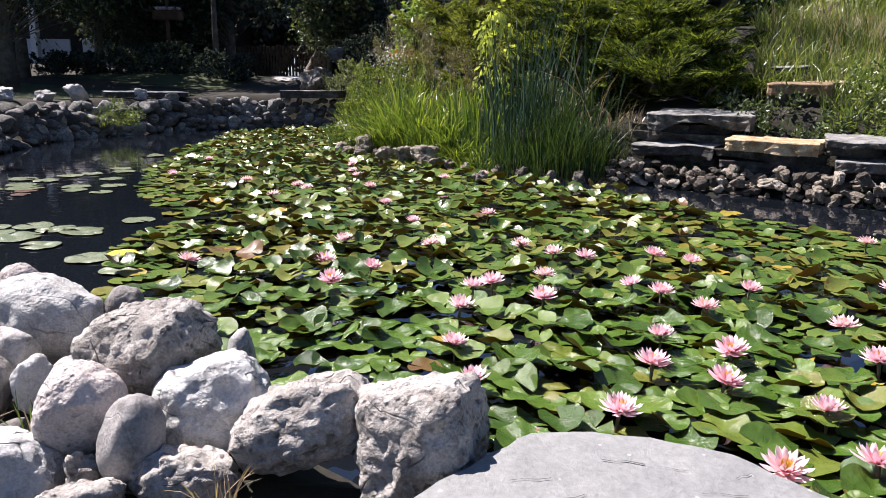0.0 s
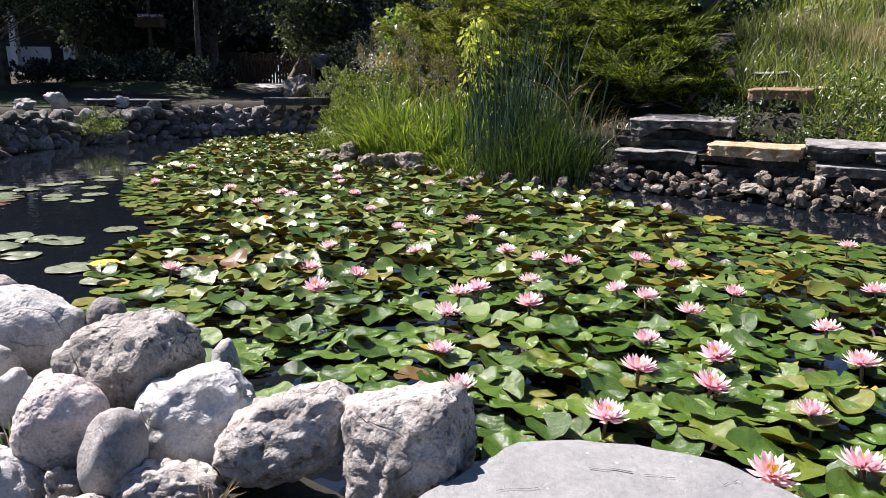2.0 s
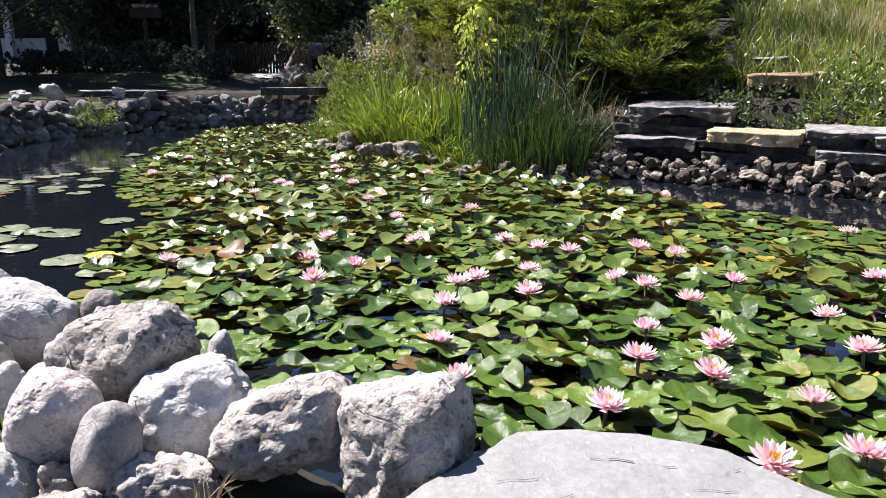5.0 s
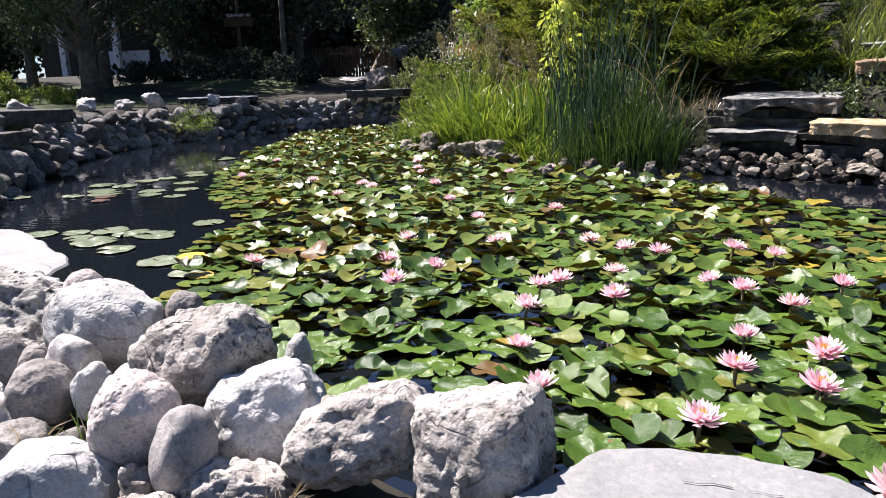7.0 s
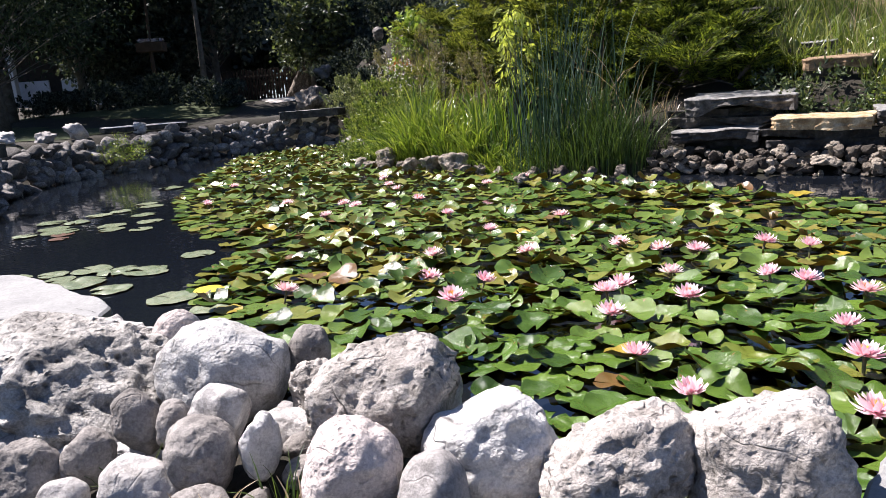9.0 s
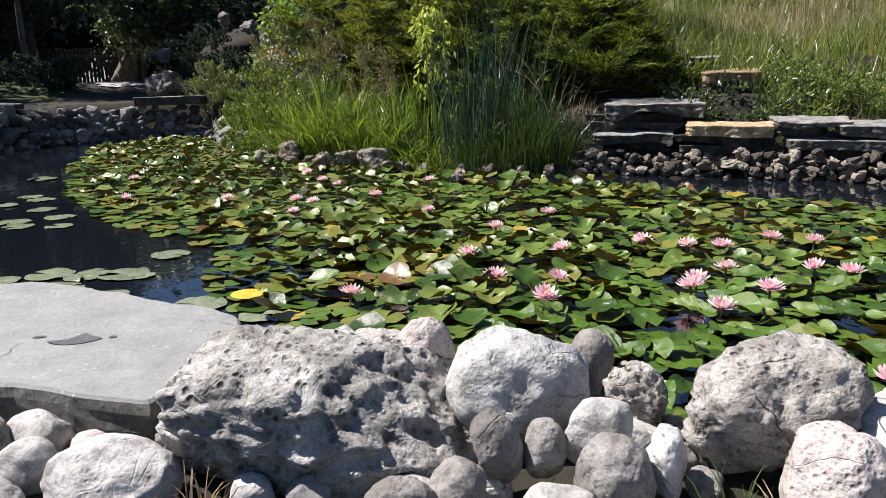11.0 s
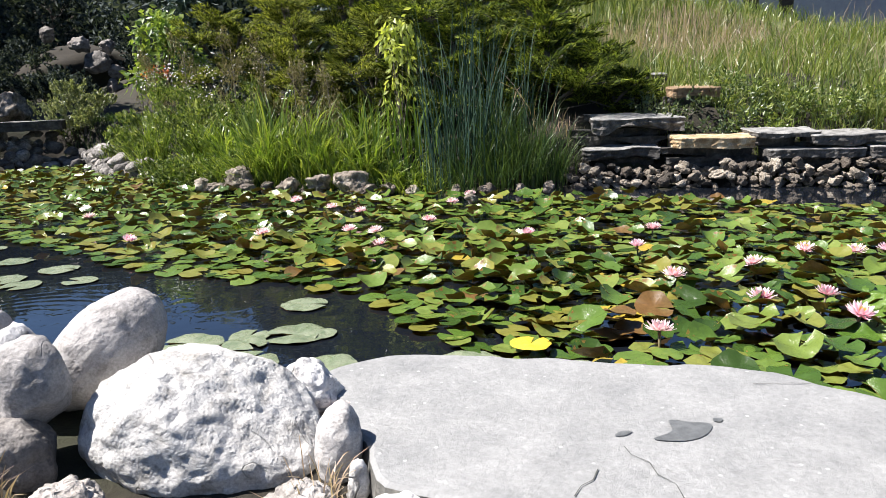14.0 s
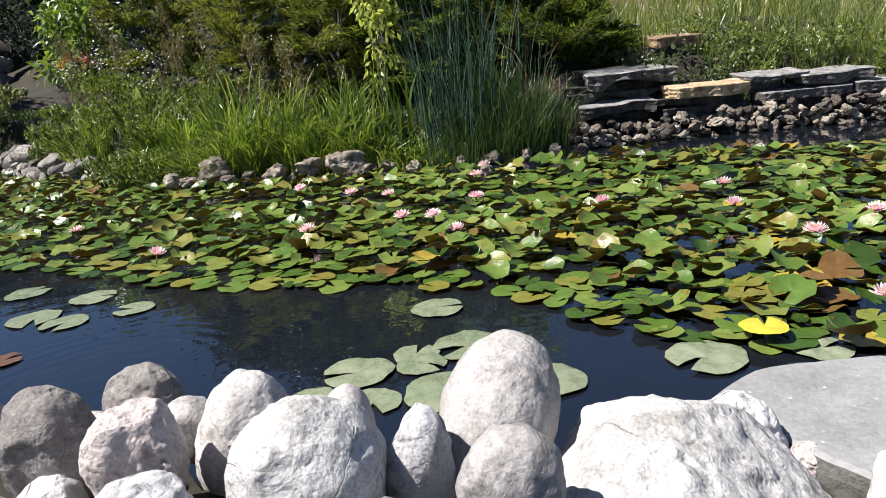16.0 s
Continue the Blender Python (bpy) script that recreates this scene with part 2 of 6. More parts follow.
STALK = material("flower_stalk", [(0.16, 0.10, 0.05), (0.12, 0.13, 0.04)], 8, 0.5, 0.0)
STAMEN = material("yellow_stamens", [(0.75, 0.48, 0.05), (0.85, 0.62, 0.12)], 60, 0.6, 0.0)
BARK = material("grey_brown_bark", [(0.06, 0.05, 0.04), (0.13, 0.11, 0.09), (0.19, 0.17, 0.15)], 5, 0.9, 1.0, 16)


def leaf_material(name, cols, through_light=0.35, rough=0.36, spec=0.6, patch=((0.8, 0.8, 0.8), (1.1, 1.1, 1.1)), size=0.8, by="island"):
    return material(name, list(patch), size, rough, 0.0, rand=by, rand_cols=[(r * 1.04, g, b_ * 1.4) for r, g, b_ in cols], through_light=through_light, spec=spec, fine_amount=0)


SEDGE = leaf_material("sedge_blades", [(0.035, 0.075, 0.009), (0.11, 0.185, 0.02), (0.21, 0.30, 0.034), (0.33, 0.39, 0.07)], 0.4, patch=((0.55, 0.6, 0.6), (1.15, 1.1, 1.0)), size=2.5)
RUSH = leaf_material("bulrush_stems", [(0.016, 0.04, 0.022), (0.032, 0.07, 0.036), (0.06, 0.11, 0.05)], 0.15, 0.55, 0.2, by="object")
IRIS = leaf_material("iris_leaves", [(0.04, 0.09, 0.01), (0.10, 0.18, 0.02), (0.17, 0.26, 0.03), (0.26, 0.32, 0.055)], 0.35, by="object")
REED = leaf_material("reed_blades", [(0.016, 0.038, 0.008), (0.045, 0.09, 0.014), (0.10, 0.155, 0.028)], 0.3)
MEADOW = leaf_material("meadow_grass", [(0.055, 0.10, 0.014), (0.13, 0.19, 0.028), (0.21, 0.265, 0.05), (0.30, 0.31, 0.11)], 0.4, patch=((0.5, 0.55, 0.6), (1.2, 1.15, 1.0)), size=1.4)
DRY = leaf_material("dry_stalks", [(0.32, 0.24, 0.12), (0.45, 0.36, 0.20)], 0.3)
# Near-black tones and strong patches put the shade between sprays into the colour.
JUNIPER = leaf_material("juniper_sprays", [(0.012, 0.022, 0.005), (0.035, 0.058, 0.010), (0.13, 0.185, 0.024), (0.30, 0.36, 0.05)], 0.3, 0.6, 0.12, patch=((0.35, 0.4, 0.45), (1.4, 1.35, 1.1)), size=1.5)
OLIVE = leaf_material("olive_juniper_sprays", [(0.022, 0.033, 0.008), (0.095, 0.125, 0.02), (0.22, 0.27, 0.04), (0.34, 0.38, 0.07)], 0.3, 0.6, 0.12, patch=((0.5, 0.54, 0.6), (1.2, 1.15, 1.05)), size=1.5)
WEED = leaf_material("weed_leaves", [(0.03, 0.06, 0.01), (0.10, 0.165, 0.025), (0.21, 0.285, 0.05), (0.33, 0.38, 0.10)], 0.36, patch=((0.4, 0.45, 0.5), (1.25, 1.2, 1.0)), size=2.5)
BROAD_WEED = leaf_material("broad_weed_leaves", [(0.02, 0.04, 0.012), (0.06, 0.095, 0.025), (0.16, 0.20, 0.06)], 0.25)
BUSH = leaf_material("pale_bush_leaves", [(0.07, 0.10, 0.03), (0.20, 0.245, 0.08), (0.36, 0.39, 0.16)], 0.3)
BROWN_WEED = leaf_material("brownish_weed_spikes", [(0.09, 0.09, 0.03), (0.19, 0.175, 0.06), (0.28, 0.25, 0.10)], 0.25)
SAPLING = leaf_material("sapling_leaves", [(0.32, 0.40, 0.06), (0.48, 0.54, 0.12)], 0.45)
BROAD = leaf_material("broad_bright_leaves", [(0.08, 0.15, 0.022), (0.18, 0.27, 0.04), (0.28, 0.36, 0.07)], 0.35)
# Dark and sunlit leaf copies: shade and sun are put into the colours.
TREE_SHADED = leaf_material("shaded_tree_leaves", [(0.016, 0.026, 0.018), (0.042, 0.06, 0.042), (0.14, 0.17, 0.11)], 0.2, 0.7, 0.05)
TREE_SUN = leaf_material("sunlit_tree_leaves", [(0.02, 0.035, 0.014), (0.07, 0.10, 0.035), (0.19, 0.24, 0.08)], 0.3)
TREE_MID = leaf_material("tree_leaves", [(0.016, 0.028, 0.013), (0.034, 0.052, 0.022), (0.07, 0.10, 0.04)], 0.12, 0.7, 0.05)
SPRUCE = leaf_material("spruce_needles", [(0.025, 0.05, 0.03), (0.05, 0.085, 0.045)], 0.1)
ORANGE = leaf_material("orange_petals", [(0.45, 0.07, 0.02), (0.6, 0.14, 0.03)], 0.3)
WHITE_FLOWER = leaf_material("small_white_flowers", [(0.7, 0.7, 0.66), (0.8, 0.8, 0.78)], 0.3)
PLASTER = material("pale_blue_plaster", [(0.60, 0.62, 0.68), (0.70, 0.72, 0.76)], 1.5, 0.85, 0.2, 30)
WHITE_PAINT = material("white_paint", [(0.68, 0.68, 0.66), (0.78, 0.78, 0.76)], 3, 0.55, 0.1, 30)
# Near-black wood: shade on the fence and under the porch is in the colour.
DARK_WOOD = material("dark_shaded_wood", [(0.02, 0.015, 0.012), (0.05, 0.035, 0.025)], 5, 0.8, 0.4, 20)
BROWN_WOOD = material("brown_wood", [(0.07, 0.04, 0.025), (0.13, 0.08, 0.05)], 6, 0.75, 0.4, 20)
ROOF = material("dark_roof", [(0.03, 0.028, 0.028), (0.06, 0.055, 0.05)], 4, 0.85, 0.4, 20)
SIDING = material("lavender_grey_siding", [(0.30, 0.30, 0.36), (0.38, 0.38, 0.43)], 2, 0.8, 0.2, 20)


def petal_material(name, tip, base, length):
    m = bpy.data.materials.new(name)
    m.use_nodes = True
    nt = m.node_tree
    b = nt.nodes["Principled BSDF"]
    ln = nt.nodes.new("ShaderNodeVectorMath")
    ln.operation = "LENGTH"
    nt.links.new(nt.nodes.new("ShaderNodeTexCoord").outputs["Object"], ln.inputs[0])
    k = nt.nodes.new("ShaderNodeMath")
    k.operation = "DIVIDE"
    k.inputs[1].default_value = length
    nt.links.new(ln.outputs["Value"], k.inputs[0])
    col = ramp_node(nt, k.outputs[0], [base, tip], 0.25, 1.0)
    tint = ramp_node(nt, random_fac(nt, "object"), [(1.0, 0.80, 0.84), (1, 1, 1)], 0.0, 1.0)
    col = mix_node(nt, "MULTIPLY", col, tint, 1.0)
    nt.links.new(col, b.inputs["Base Color"])
    b.inputs["Roughness"].default_value = 0.5
    t = nt.nodes.new("ShaderNodeBsdfTranslucent")
    nt.links.new(col, t.inputs[0])
    x = nt.nodes.new("ShaderNodeMixShader")
    x.inputs[0].default_value = 0.35
    nt.links.new(b.outputs[0], x.inputs[1])
    nt.links.new(t.outputs[0], x.inputs[2])
    nt.links.new(x.outputs[0], nt.nodes["Material Output"].inputs[0])
    return m


PINK_PETAL = petal_material("pink_petals", (0.95, 0.87, 0.89), (0.84, 0.48, 0.57), 0.085)
WHITE_PETAL = petal_material("white_pink_petals", (0.92, 0.86, 0.85), (0.85, 0.55, 0.58), 0.09)

RIPPLE = (-4.75, 7.2, 0.0)
WATER = bpy.data.materials.new("pond_water")
WATER.use_nodes = True
nt = WATER.node_tree
b = nt.nodes["Principled BSDF"]
b.inputs["Base Color"].default_value = (0.006, 0.008, 0.012, 1)
b.inputs["Roughness"].default_value = 0.02
b.inputs["IOR"].default_value = 1.5
b.inputs["Specular IOR Level"].default_value = 1.0
co = nt.nodes.new("ShaderNodeTexCoord").outputs["Object"]
bp = nt.nodes.new("ShaderNodeBump")
bp.inputs["Strength"].default_value, bp.inputs["Distance"].default_value = 0.12, 0.02
out_from = nt.nodes.new("ShaderNodeVectorMath")
out_from.operation = "DISTANCE"
nt.links.new(co, out_from.inputs[0])
out_from.inputs[1].default_value = RIPPLE
reach = out_from.outputs["Value"]
swell = math_node(nt, "SINE", math_node(nt, "MULTIPLY", reach, 62.0))
fade = ramp_node(nt, reach, [(0, 0, 0), (1, 1, 1), (0, 0, 0)], 0.15, 1.25)
swell = math_node(nt, "MULTIPLY", math_node(nt, "MULTIPLY", swell, fade), 0.11)
nt.links.new(math_node(nt, "ADD", noise_node(nt, co, 5.0, 2.0, 0.5, 0.6), swell), bp.inputs["Height"])
nt.links.new(bp.outputs[0], b.inputs["Normal"])


# ---- mesh helpers ----
def mesh_from(name, verts, faces, mats=(), smooth=False, face_mats=None):
    me = bpy.data.meshes.new(name)
    me.from_pydata(np.asarray(verts).tolist(), [], faces if isinstance(faces, list) else np.asarray(faces).tolist())
    for m in mats:
        me.materials.append(m)
    if smooth:
        me.polygons.foreach_set("use_smooth", np.ones(len(me.polygons), dtype=bool))
    if face_mats is not None:
        me.polygons.foreach_set("material_index", np.asarray(face_mats, dtype=np.int32))
    me.update()
    return me


def part(name, me, parent, label=""):
    ob = new(name, me)
    ob.parent = parent
    return tagged(ob, label)


def smooth01(t):
    t = np.clip(t, 0, 1)
    return t * t * (3 - 2 * t)


def box_mesh(name, x0, y0, z0, x1, y1, z1, mat, bevel=0.01):
    bm = bmesh.new()
    bmesh.ops.create_cube(bm, size=1.0)
    for v in bm.verts:
        v.co = Vector(((x0 + x1) / 2 + v.co.x * (x1 - x0), (y0 + y1) / 2 + v.co.y * (y1 - y0), (z0 + z1) / 2 + v.co.z * (z1 - z0)))
    if bevel:
        bmesh.ops.bevel(bm, geom=bm.edges[:], offset=bevel, segments=1, affect="EDGES")
    me = bpy.data.meshes.new(name)
    bm.to_mesh(me)
    bm.free()
    me.materials.append(mat)
    return me


def tube_mesh(name, path, radii, mat, sides=8):
    """A tapered tube along a path."""
    verts, faces = [], []
    pts = [Vector(p) for p in path]
    for i, p in enumerate(pts):
        d = (pts[min(i + 1, len(pts) - 1)] - pts[max(i - 1, 0)]).normalized()
        a = d.cross(Vector((0.31, 0.95, 0.07))).normalized()
        c = d.cross(a)
        for k in range(sides):
            w = 2 * math.pi * k / sides
            verts.append(p + (a * math.cos(w) + c * math.sin(w)) * radii[i])
    for i in range(len(pts) - 1):
        for k in range(sides):
            k2 = (k + 1) % sides
            faces.append((i * sides + k, i * sides + k2, (i + 1) * sides + k2, (i + 1) * sides + k))
    faces.append(tuple(range(sides))[::-1])
    faces.append(tuple((len(pts) - 1) * sides + k for k in range(sides)))
    return mesh_from(name, [tuple(v) for v in verts], faces, [mat], True)


# ---- the plan of the pond ----
POND = np.array([(0.9, 1.95), (0.1, 2.3), (-0.45, 2.5), (-0.9, 2.75), (-1.3, 3.1), (-1.75, 3.45), (-2.3, 3.6), (-3.3, 4.45), (-3.8, 4.75), (-4.2, 5.0),
                 (-4.6, 5.4), (-5.0, 5.85), (-5.4, 6.5), (-6.0, 7.4), (-6.7, 8.4), (-7.9, 11.1), (-8.9, 14.0), (-9.0, 15.6), (-8.3, 18.0), (-7.4, 19.9),
                 (-5.8, 20.9), (-4.2, 21.6), (-3.6, 20.5), (-3.4, 18.2), (-2.85, 15.5), (-2.4, 14.1), (-1.85, 12.85), (-1.5, 12.4), (-1.0, 11.9), (-0.63, 11.45), (-0.05, 10.95), (0.4, 10.5),
                 (1.1, 10.15), (1.75, 9.9), (2.3, 9.75), (2.85, 9.3), (3.45, 8.92), (4.25, 8.22), (5.05, 7.45), (5.95, 6.1), (6.4, 4.2), (5.6, 2.4), (3.2, 1.7)])
CONTROL = np.array([(0, 1, .18), (1.5, 1.0, .18), (-1.3, 2.0, .16), (-2.5, 2.4, .14), (-3.6, 3.3, .16), (-4.4, 3.9, .22), (-5.6, 4.6, .34), (-6.6, 6.5, .5), (-8.5, 9.5, .75),
                    (-10.5, 14, .8), (-9.8, 20, .82), (-6, 23, .95), (-3, 23.5, 1.0), (-1, 16, .6), (-.5, 13.2, .45), (1.2, 11.6, .6), (3, 10.6, .85),
                    (5, 9, .7), (6.5, 6.5, .6), (4.2, 10.4, 1.15), (3.3, 11.0, 1.0), (5.6, 9.7, 1.0), (4.6, 12, 1.6), (7, 11, 1.6), (0, 18, 1.1), (5.5, 17, 2.6), (-3, 30, 1.6), (-12, 30, 1.6), (-27, 43, 2.2), (-9, 40, 1.6), (-12, 46, 1.7), (-2, 44, 2.4),
                    (12, 12, 2.3), (14, 24, 4.6), (30, 36, 6.2), (2, 33, 3.2), (-10, 0, .2), (0, -10, .2), (-0.6, 2.35, .2), (-1.2, 2.75, .25), (-1.9, 3.2, .18), (-4.1, 4.5, .25), (-4.5, 4.8, .36), (-4.75, 5.0, .42), (-5.05, 5.4, .44), (20, 0, .9), (-30, 10, 1.2)])


def pond_distance(x, y):
    """Signed distance to the pond's edge, positive on land."""
    x, y = np.asarray(x, float), np.asarray(y, float)
    best, inside = np.full(x.shape, 1e9), np.zeros(x.shape, bool)
    for a, b_ in zip(POND, np.roll(POND, -1, 0)):
        e = b_ - a
        t = np.clip(((x - a[0]) * e[0] + (y - a[1]) * e[1]) / (e @ e), 0, 1)
        best = np.minimum(best, np.hypot(x - a[0] - t * e[0], y - a[1] - t * e[1]))
        cross = (a[1] > y) != (b_[1] > y)
        inside ^= cross & (x < (b_[0] - a[0]) * (y - a[1]) / (b_[1] - a[1] + 1e-12) + a[0])
    return np.where(inside, -best, best)


def ground_height(x, y):
    x, y = np.asarray(x, float), np.asarray(y, float)
    num, den = 0.0, 0.0
    for cx, cy, h in CONTROL:
        w = 1 / ((x - cx) ** 2 + (y - cy) ** 2 + 0.3) ** 1.7
        num, den = num + w * h, den + w
    d = pond_distance(x, y)
    top = num / den
    bank = np.where(y < 7, 0.08, 0.35) + 0.75 * np.clip(top, 0, 1) * np.where(y < 7, 0.2, 1.0)
    back = 0.62 * np.exp(-((x - 4.5) ** 2 / 5.0 + (y - 8.0) ** 2 / 5.0))
    land = top * smooth01((d - back) / bank) + 0.02 * np.sin(3.1 * x + 1.7 * y) * smooth01(d)
    return np.where(d > 0, land, -0.55 * smooth01(-d / 0.5))


def gz(x, y):
    return float(ground_height(np.array([x]), np.array([y]))[0])


# ---- ground, water ----
def axis(lo, hi, step, far, grow=1.25):
    a = list(np.arange(lo, hi, step))
    s = step
    while a[-1] < far:
        s *= grow
        a.append(a[-1] + s)
    s = step
    while a[0] > -far:
        s *= grow
        a.insert(0, a[0] - s)
    return np.array(a)


gx, gy = axis(-13, 9, 0.16, 900), axis(0, 26, 0.16, 900)
GX, GY = np.meshgrid(gx, gy)
GZ = ground_height(GX.ravel(), GY.ravel())
nx, ny = len(gx), len(gy)
i0 = (np.arange(ny - 1)[:, None] * nx + np.arange(nx - 1)[None]).ravel()
ground = new("ground", mesh_from("ground", np.c_[GX.ravel(), GY.ravel(), GZ], np.c_[i0, i0 + 1, i0 + nx + 1, i0 + nx], [SOIL], True))
tagged(ground, "dark garden soil with moss and dry grass round the pond", "ground", kind="structure")


def sheet(name, x0, y0, x1, y1, step, inside, lift, mat, label, category):
    xs, ys = np.arange(x0, x1, step), np.arange(y0, y1, step)
    X, Y = np.meshgrid(xs, ys)
    Z = ground_height(X.ravel(), Y.ravel()) + lift
    f = []
    for j in range(len(ys) - 1):
        for i in range(len(xs) - 1):
            if inside(xs[i], ys[j]):
                a = j * len(xs) + i
                f.append((a, a + 1, a + len(xs) + 1, a + len(xs)))
    bm = bmesh.new()
    me = mesh_from(name, np.c_[X.ravel(), Y.ravel(), Z], f, [mat], True)
    bm.from_mesh(me)
    bmesh.ops.delete(bm, geom=[v for v in bm.verts if not v.link_faces], context="VERTS")
    bm.to_mesh(me)
    bm.free()
    return tagged(new(name, me), label, category, kind="structure")


water = new("water", mesh_from("water", [(-12, 0.5, 0), (9, 0.5, 0), (9, 24, 0), (-12, 24, 0)], [(0, 1, 2, 3)], [WATER]))
tagged(water, "still dark pond water reflecting trees and blue sky", "water", kind="structure")
sheet("path", -16, 21, 8, 44, 0.3, lambda x, y: abs(x - (-5.8 - 0.31 * (y - 23))) < 0.75 and y > 28, 0.03, SAND,
      "pale sandy garden path", "path")
sheet("lawn", -26, 17, -8.5, 33, 0.4, lambda x, y: pond_distance(x, y) > 1.8 and not abs(y - (23.0 + 0.02 * (x + 6) ** 2)) < 1.0, 0.02, LAWN, "short shaded lawn with thin dry patches", "lawn")


# ---- stones ----
def stone_mesh(name, mat, seed, detail=4, facets=5, low=0.16, mid=0.05, fine=0.012, box=2.3, ridged=False, keep=0.68, flat=False):
    """A unit stone: a rounded block cut by planes and roughened."""
    rnd = random.Random(seed)
    bm = bmesh.new()
    bmesh.ops.create_icosphere(bm, subdivisions=detail, radius=1.0)
    cuts = []
    for _ in range(facets):
        n = Vector((rnd.gauss(0, 1), rnd.gauss(0, 1), rnd.gauss(0, 0.8))).normalized()
        cuts.append((n, rnd.uniform(keep, 0.9)))
    off = Vector((rnd.uniform(-50, 50), rnd.uniform(-50, 50), rnd.uniform(-50, 50)))
    for v in bm.verts:
        d = v.co.normalized()
        k = (abs(d.x) ** box + abs(d.y) ** box + abs(d.z) ** box) ** (-1 / box)
        p = d * k
        for n, c in cuts:
            over = p.dot(n) - c
            if over > 0:
                p -= n * over * 0.82
        r = low * noise.noise(p * 0.9 + off) + mid * noise.noise(p * 2.7 + off * 2)
        if fine:
            q = p * 6.5 + off * 3
            r += fine * 2 * (noise.noise(q) - (1.6 * abs(noise.noise(q * 0.6)) if ridged else 0)) + fine * noise.noise(q * 2.3)
        v.co = p + d * r
    xs = [max(abs(v.co[i]) for v in bm.verts) for i in range(3)]
    for v in bm.verts:
        v.co = Vector((v.co.x / xs[0], v.co.y / xs[1], v.co.z / xs[2])) * 0.5
    me = bpy.data.meshes.new(name)
    bm.to_mesh(me)
    bm.free()
    me.materials.append(mat)
    me.polygons.foreach_set("use_smooth", np.full(len(me.polygons), not flat, dtype=bool))
    return me


LOOKS = {GREY: ("smooth rounded grey granite boulder on the pond bank", 3, 0.11, 0.04, 0.008, 2.15, False),
         PALE: ("large pale sunlit limestone boulder by the water", 3, 0.11, 0.04, 0.012, 2.2, False),
         ROUGH: ("rough pitted brown-grey boulder by the pond", 6, 0.15, 0.07, 0.03, 2.5, True),
         DARK_ROUGH: ("large rough pitted boulder of darker rock", 6, 0.12, 0.06, 0.03, 3.4, True),
         DUSKY: ("dusky brown-grey stone among the bank boulders", 3, 0.11, 0.05, 0.01, 2.2, False),
         PINK: ("rounded pinkish granite boulder on the bank", 3, 0.11, 0.05, 0.012, 2.2, False),
         FACET: ("angular white veined boulder with broken faces", 6, 0.13, 0.07, 0.02, 2.4, False)}
RELIEF = {GREY: (0.004, 22, 0.0, 30), PALE: (0.006, 20, 0.004, 34), ROUGH: (0.010, 17, 0.009, 36), DARK_ROUGH: (0.012, 15, 0.014, 26), DUSKY: (0.005, 20, 0.004, 30), PINK: (0.005, 20, 0.005, 30), FACET: (0.008, 13, 0.006, 24)}
count = [0]


def relief(me, amount, freq, pits, pit_freq, seed):
    """Bumps, veins and pits of a few centimetres on a stone's skin."""
    off = Vector((seed * 3.7, seed * 1.3, seed * 2.9))
    for v, n in [(v, v.normal.copy()) for v in me.vertices]:
        p = v.co
        r = amount * noise.noise(p * freq + off) + 0.5 * amount * noise.noise(p * freq * 2.4 + off)
        if pits:
            q = Vector((p.x, p.y, p.z * 1.6)) * pit_freq + off
            r -= pits * max(0.0, noise.noise(q) - 0.12) * 2.2
            r += 0.35 * pits * abs(noise.noise(q * 0.35))
        v.co = p + n * r
    me.update()


def boulder(x, y, z, w, d, h, heading, tilt, mat, cuts=None, square=None):
    label, facets, low, mid, fine, box, ridged = LOOKS[mat]
    facets, box = facets if cuts is None else cuts, square or box
    count[0] += 1
    me = stone_mesh("boulder", mat, count[0], 6 if w > 0.6 else 5 if w > 0.17 else 4, facets, low, mid, fine, box, ridged)
    me.transform(Matrix.Diagonal((w, d, h, 1)))
    relief(me, *RELIEF[mat], count[0])
    ob = new("boulder", me)
    ob.matrix_world = pose(x, y, z, 0, tilt, heading)
    return tagged(ob, label, "boulder", "boulders along the bank")


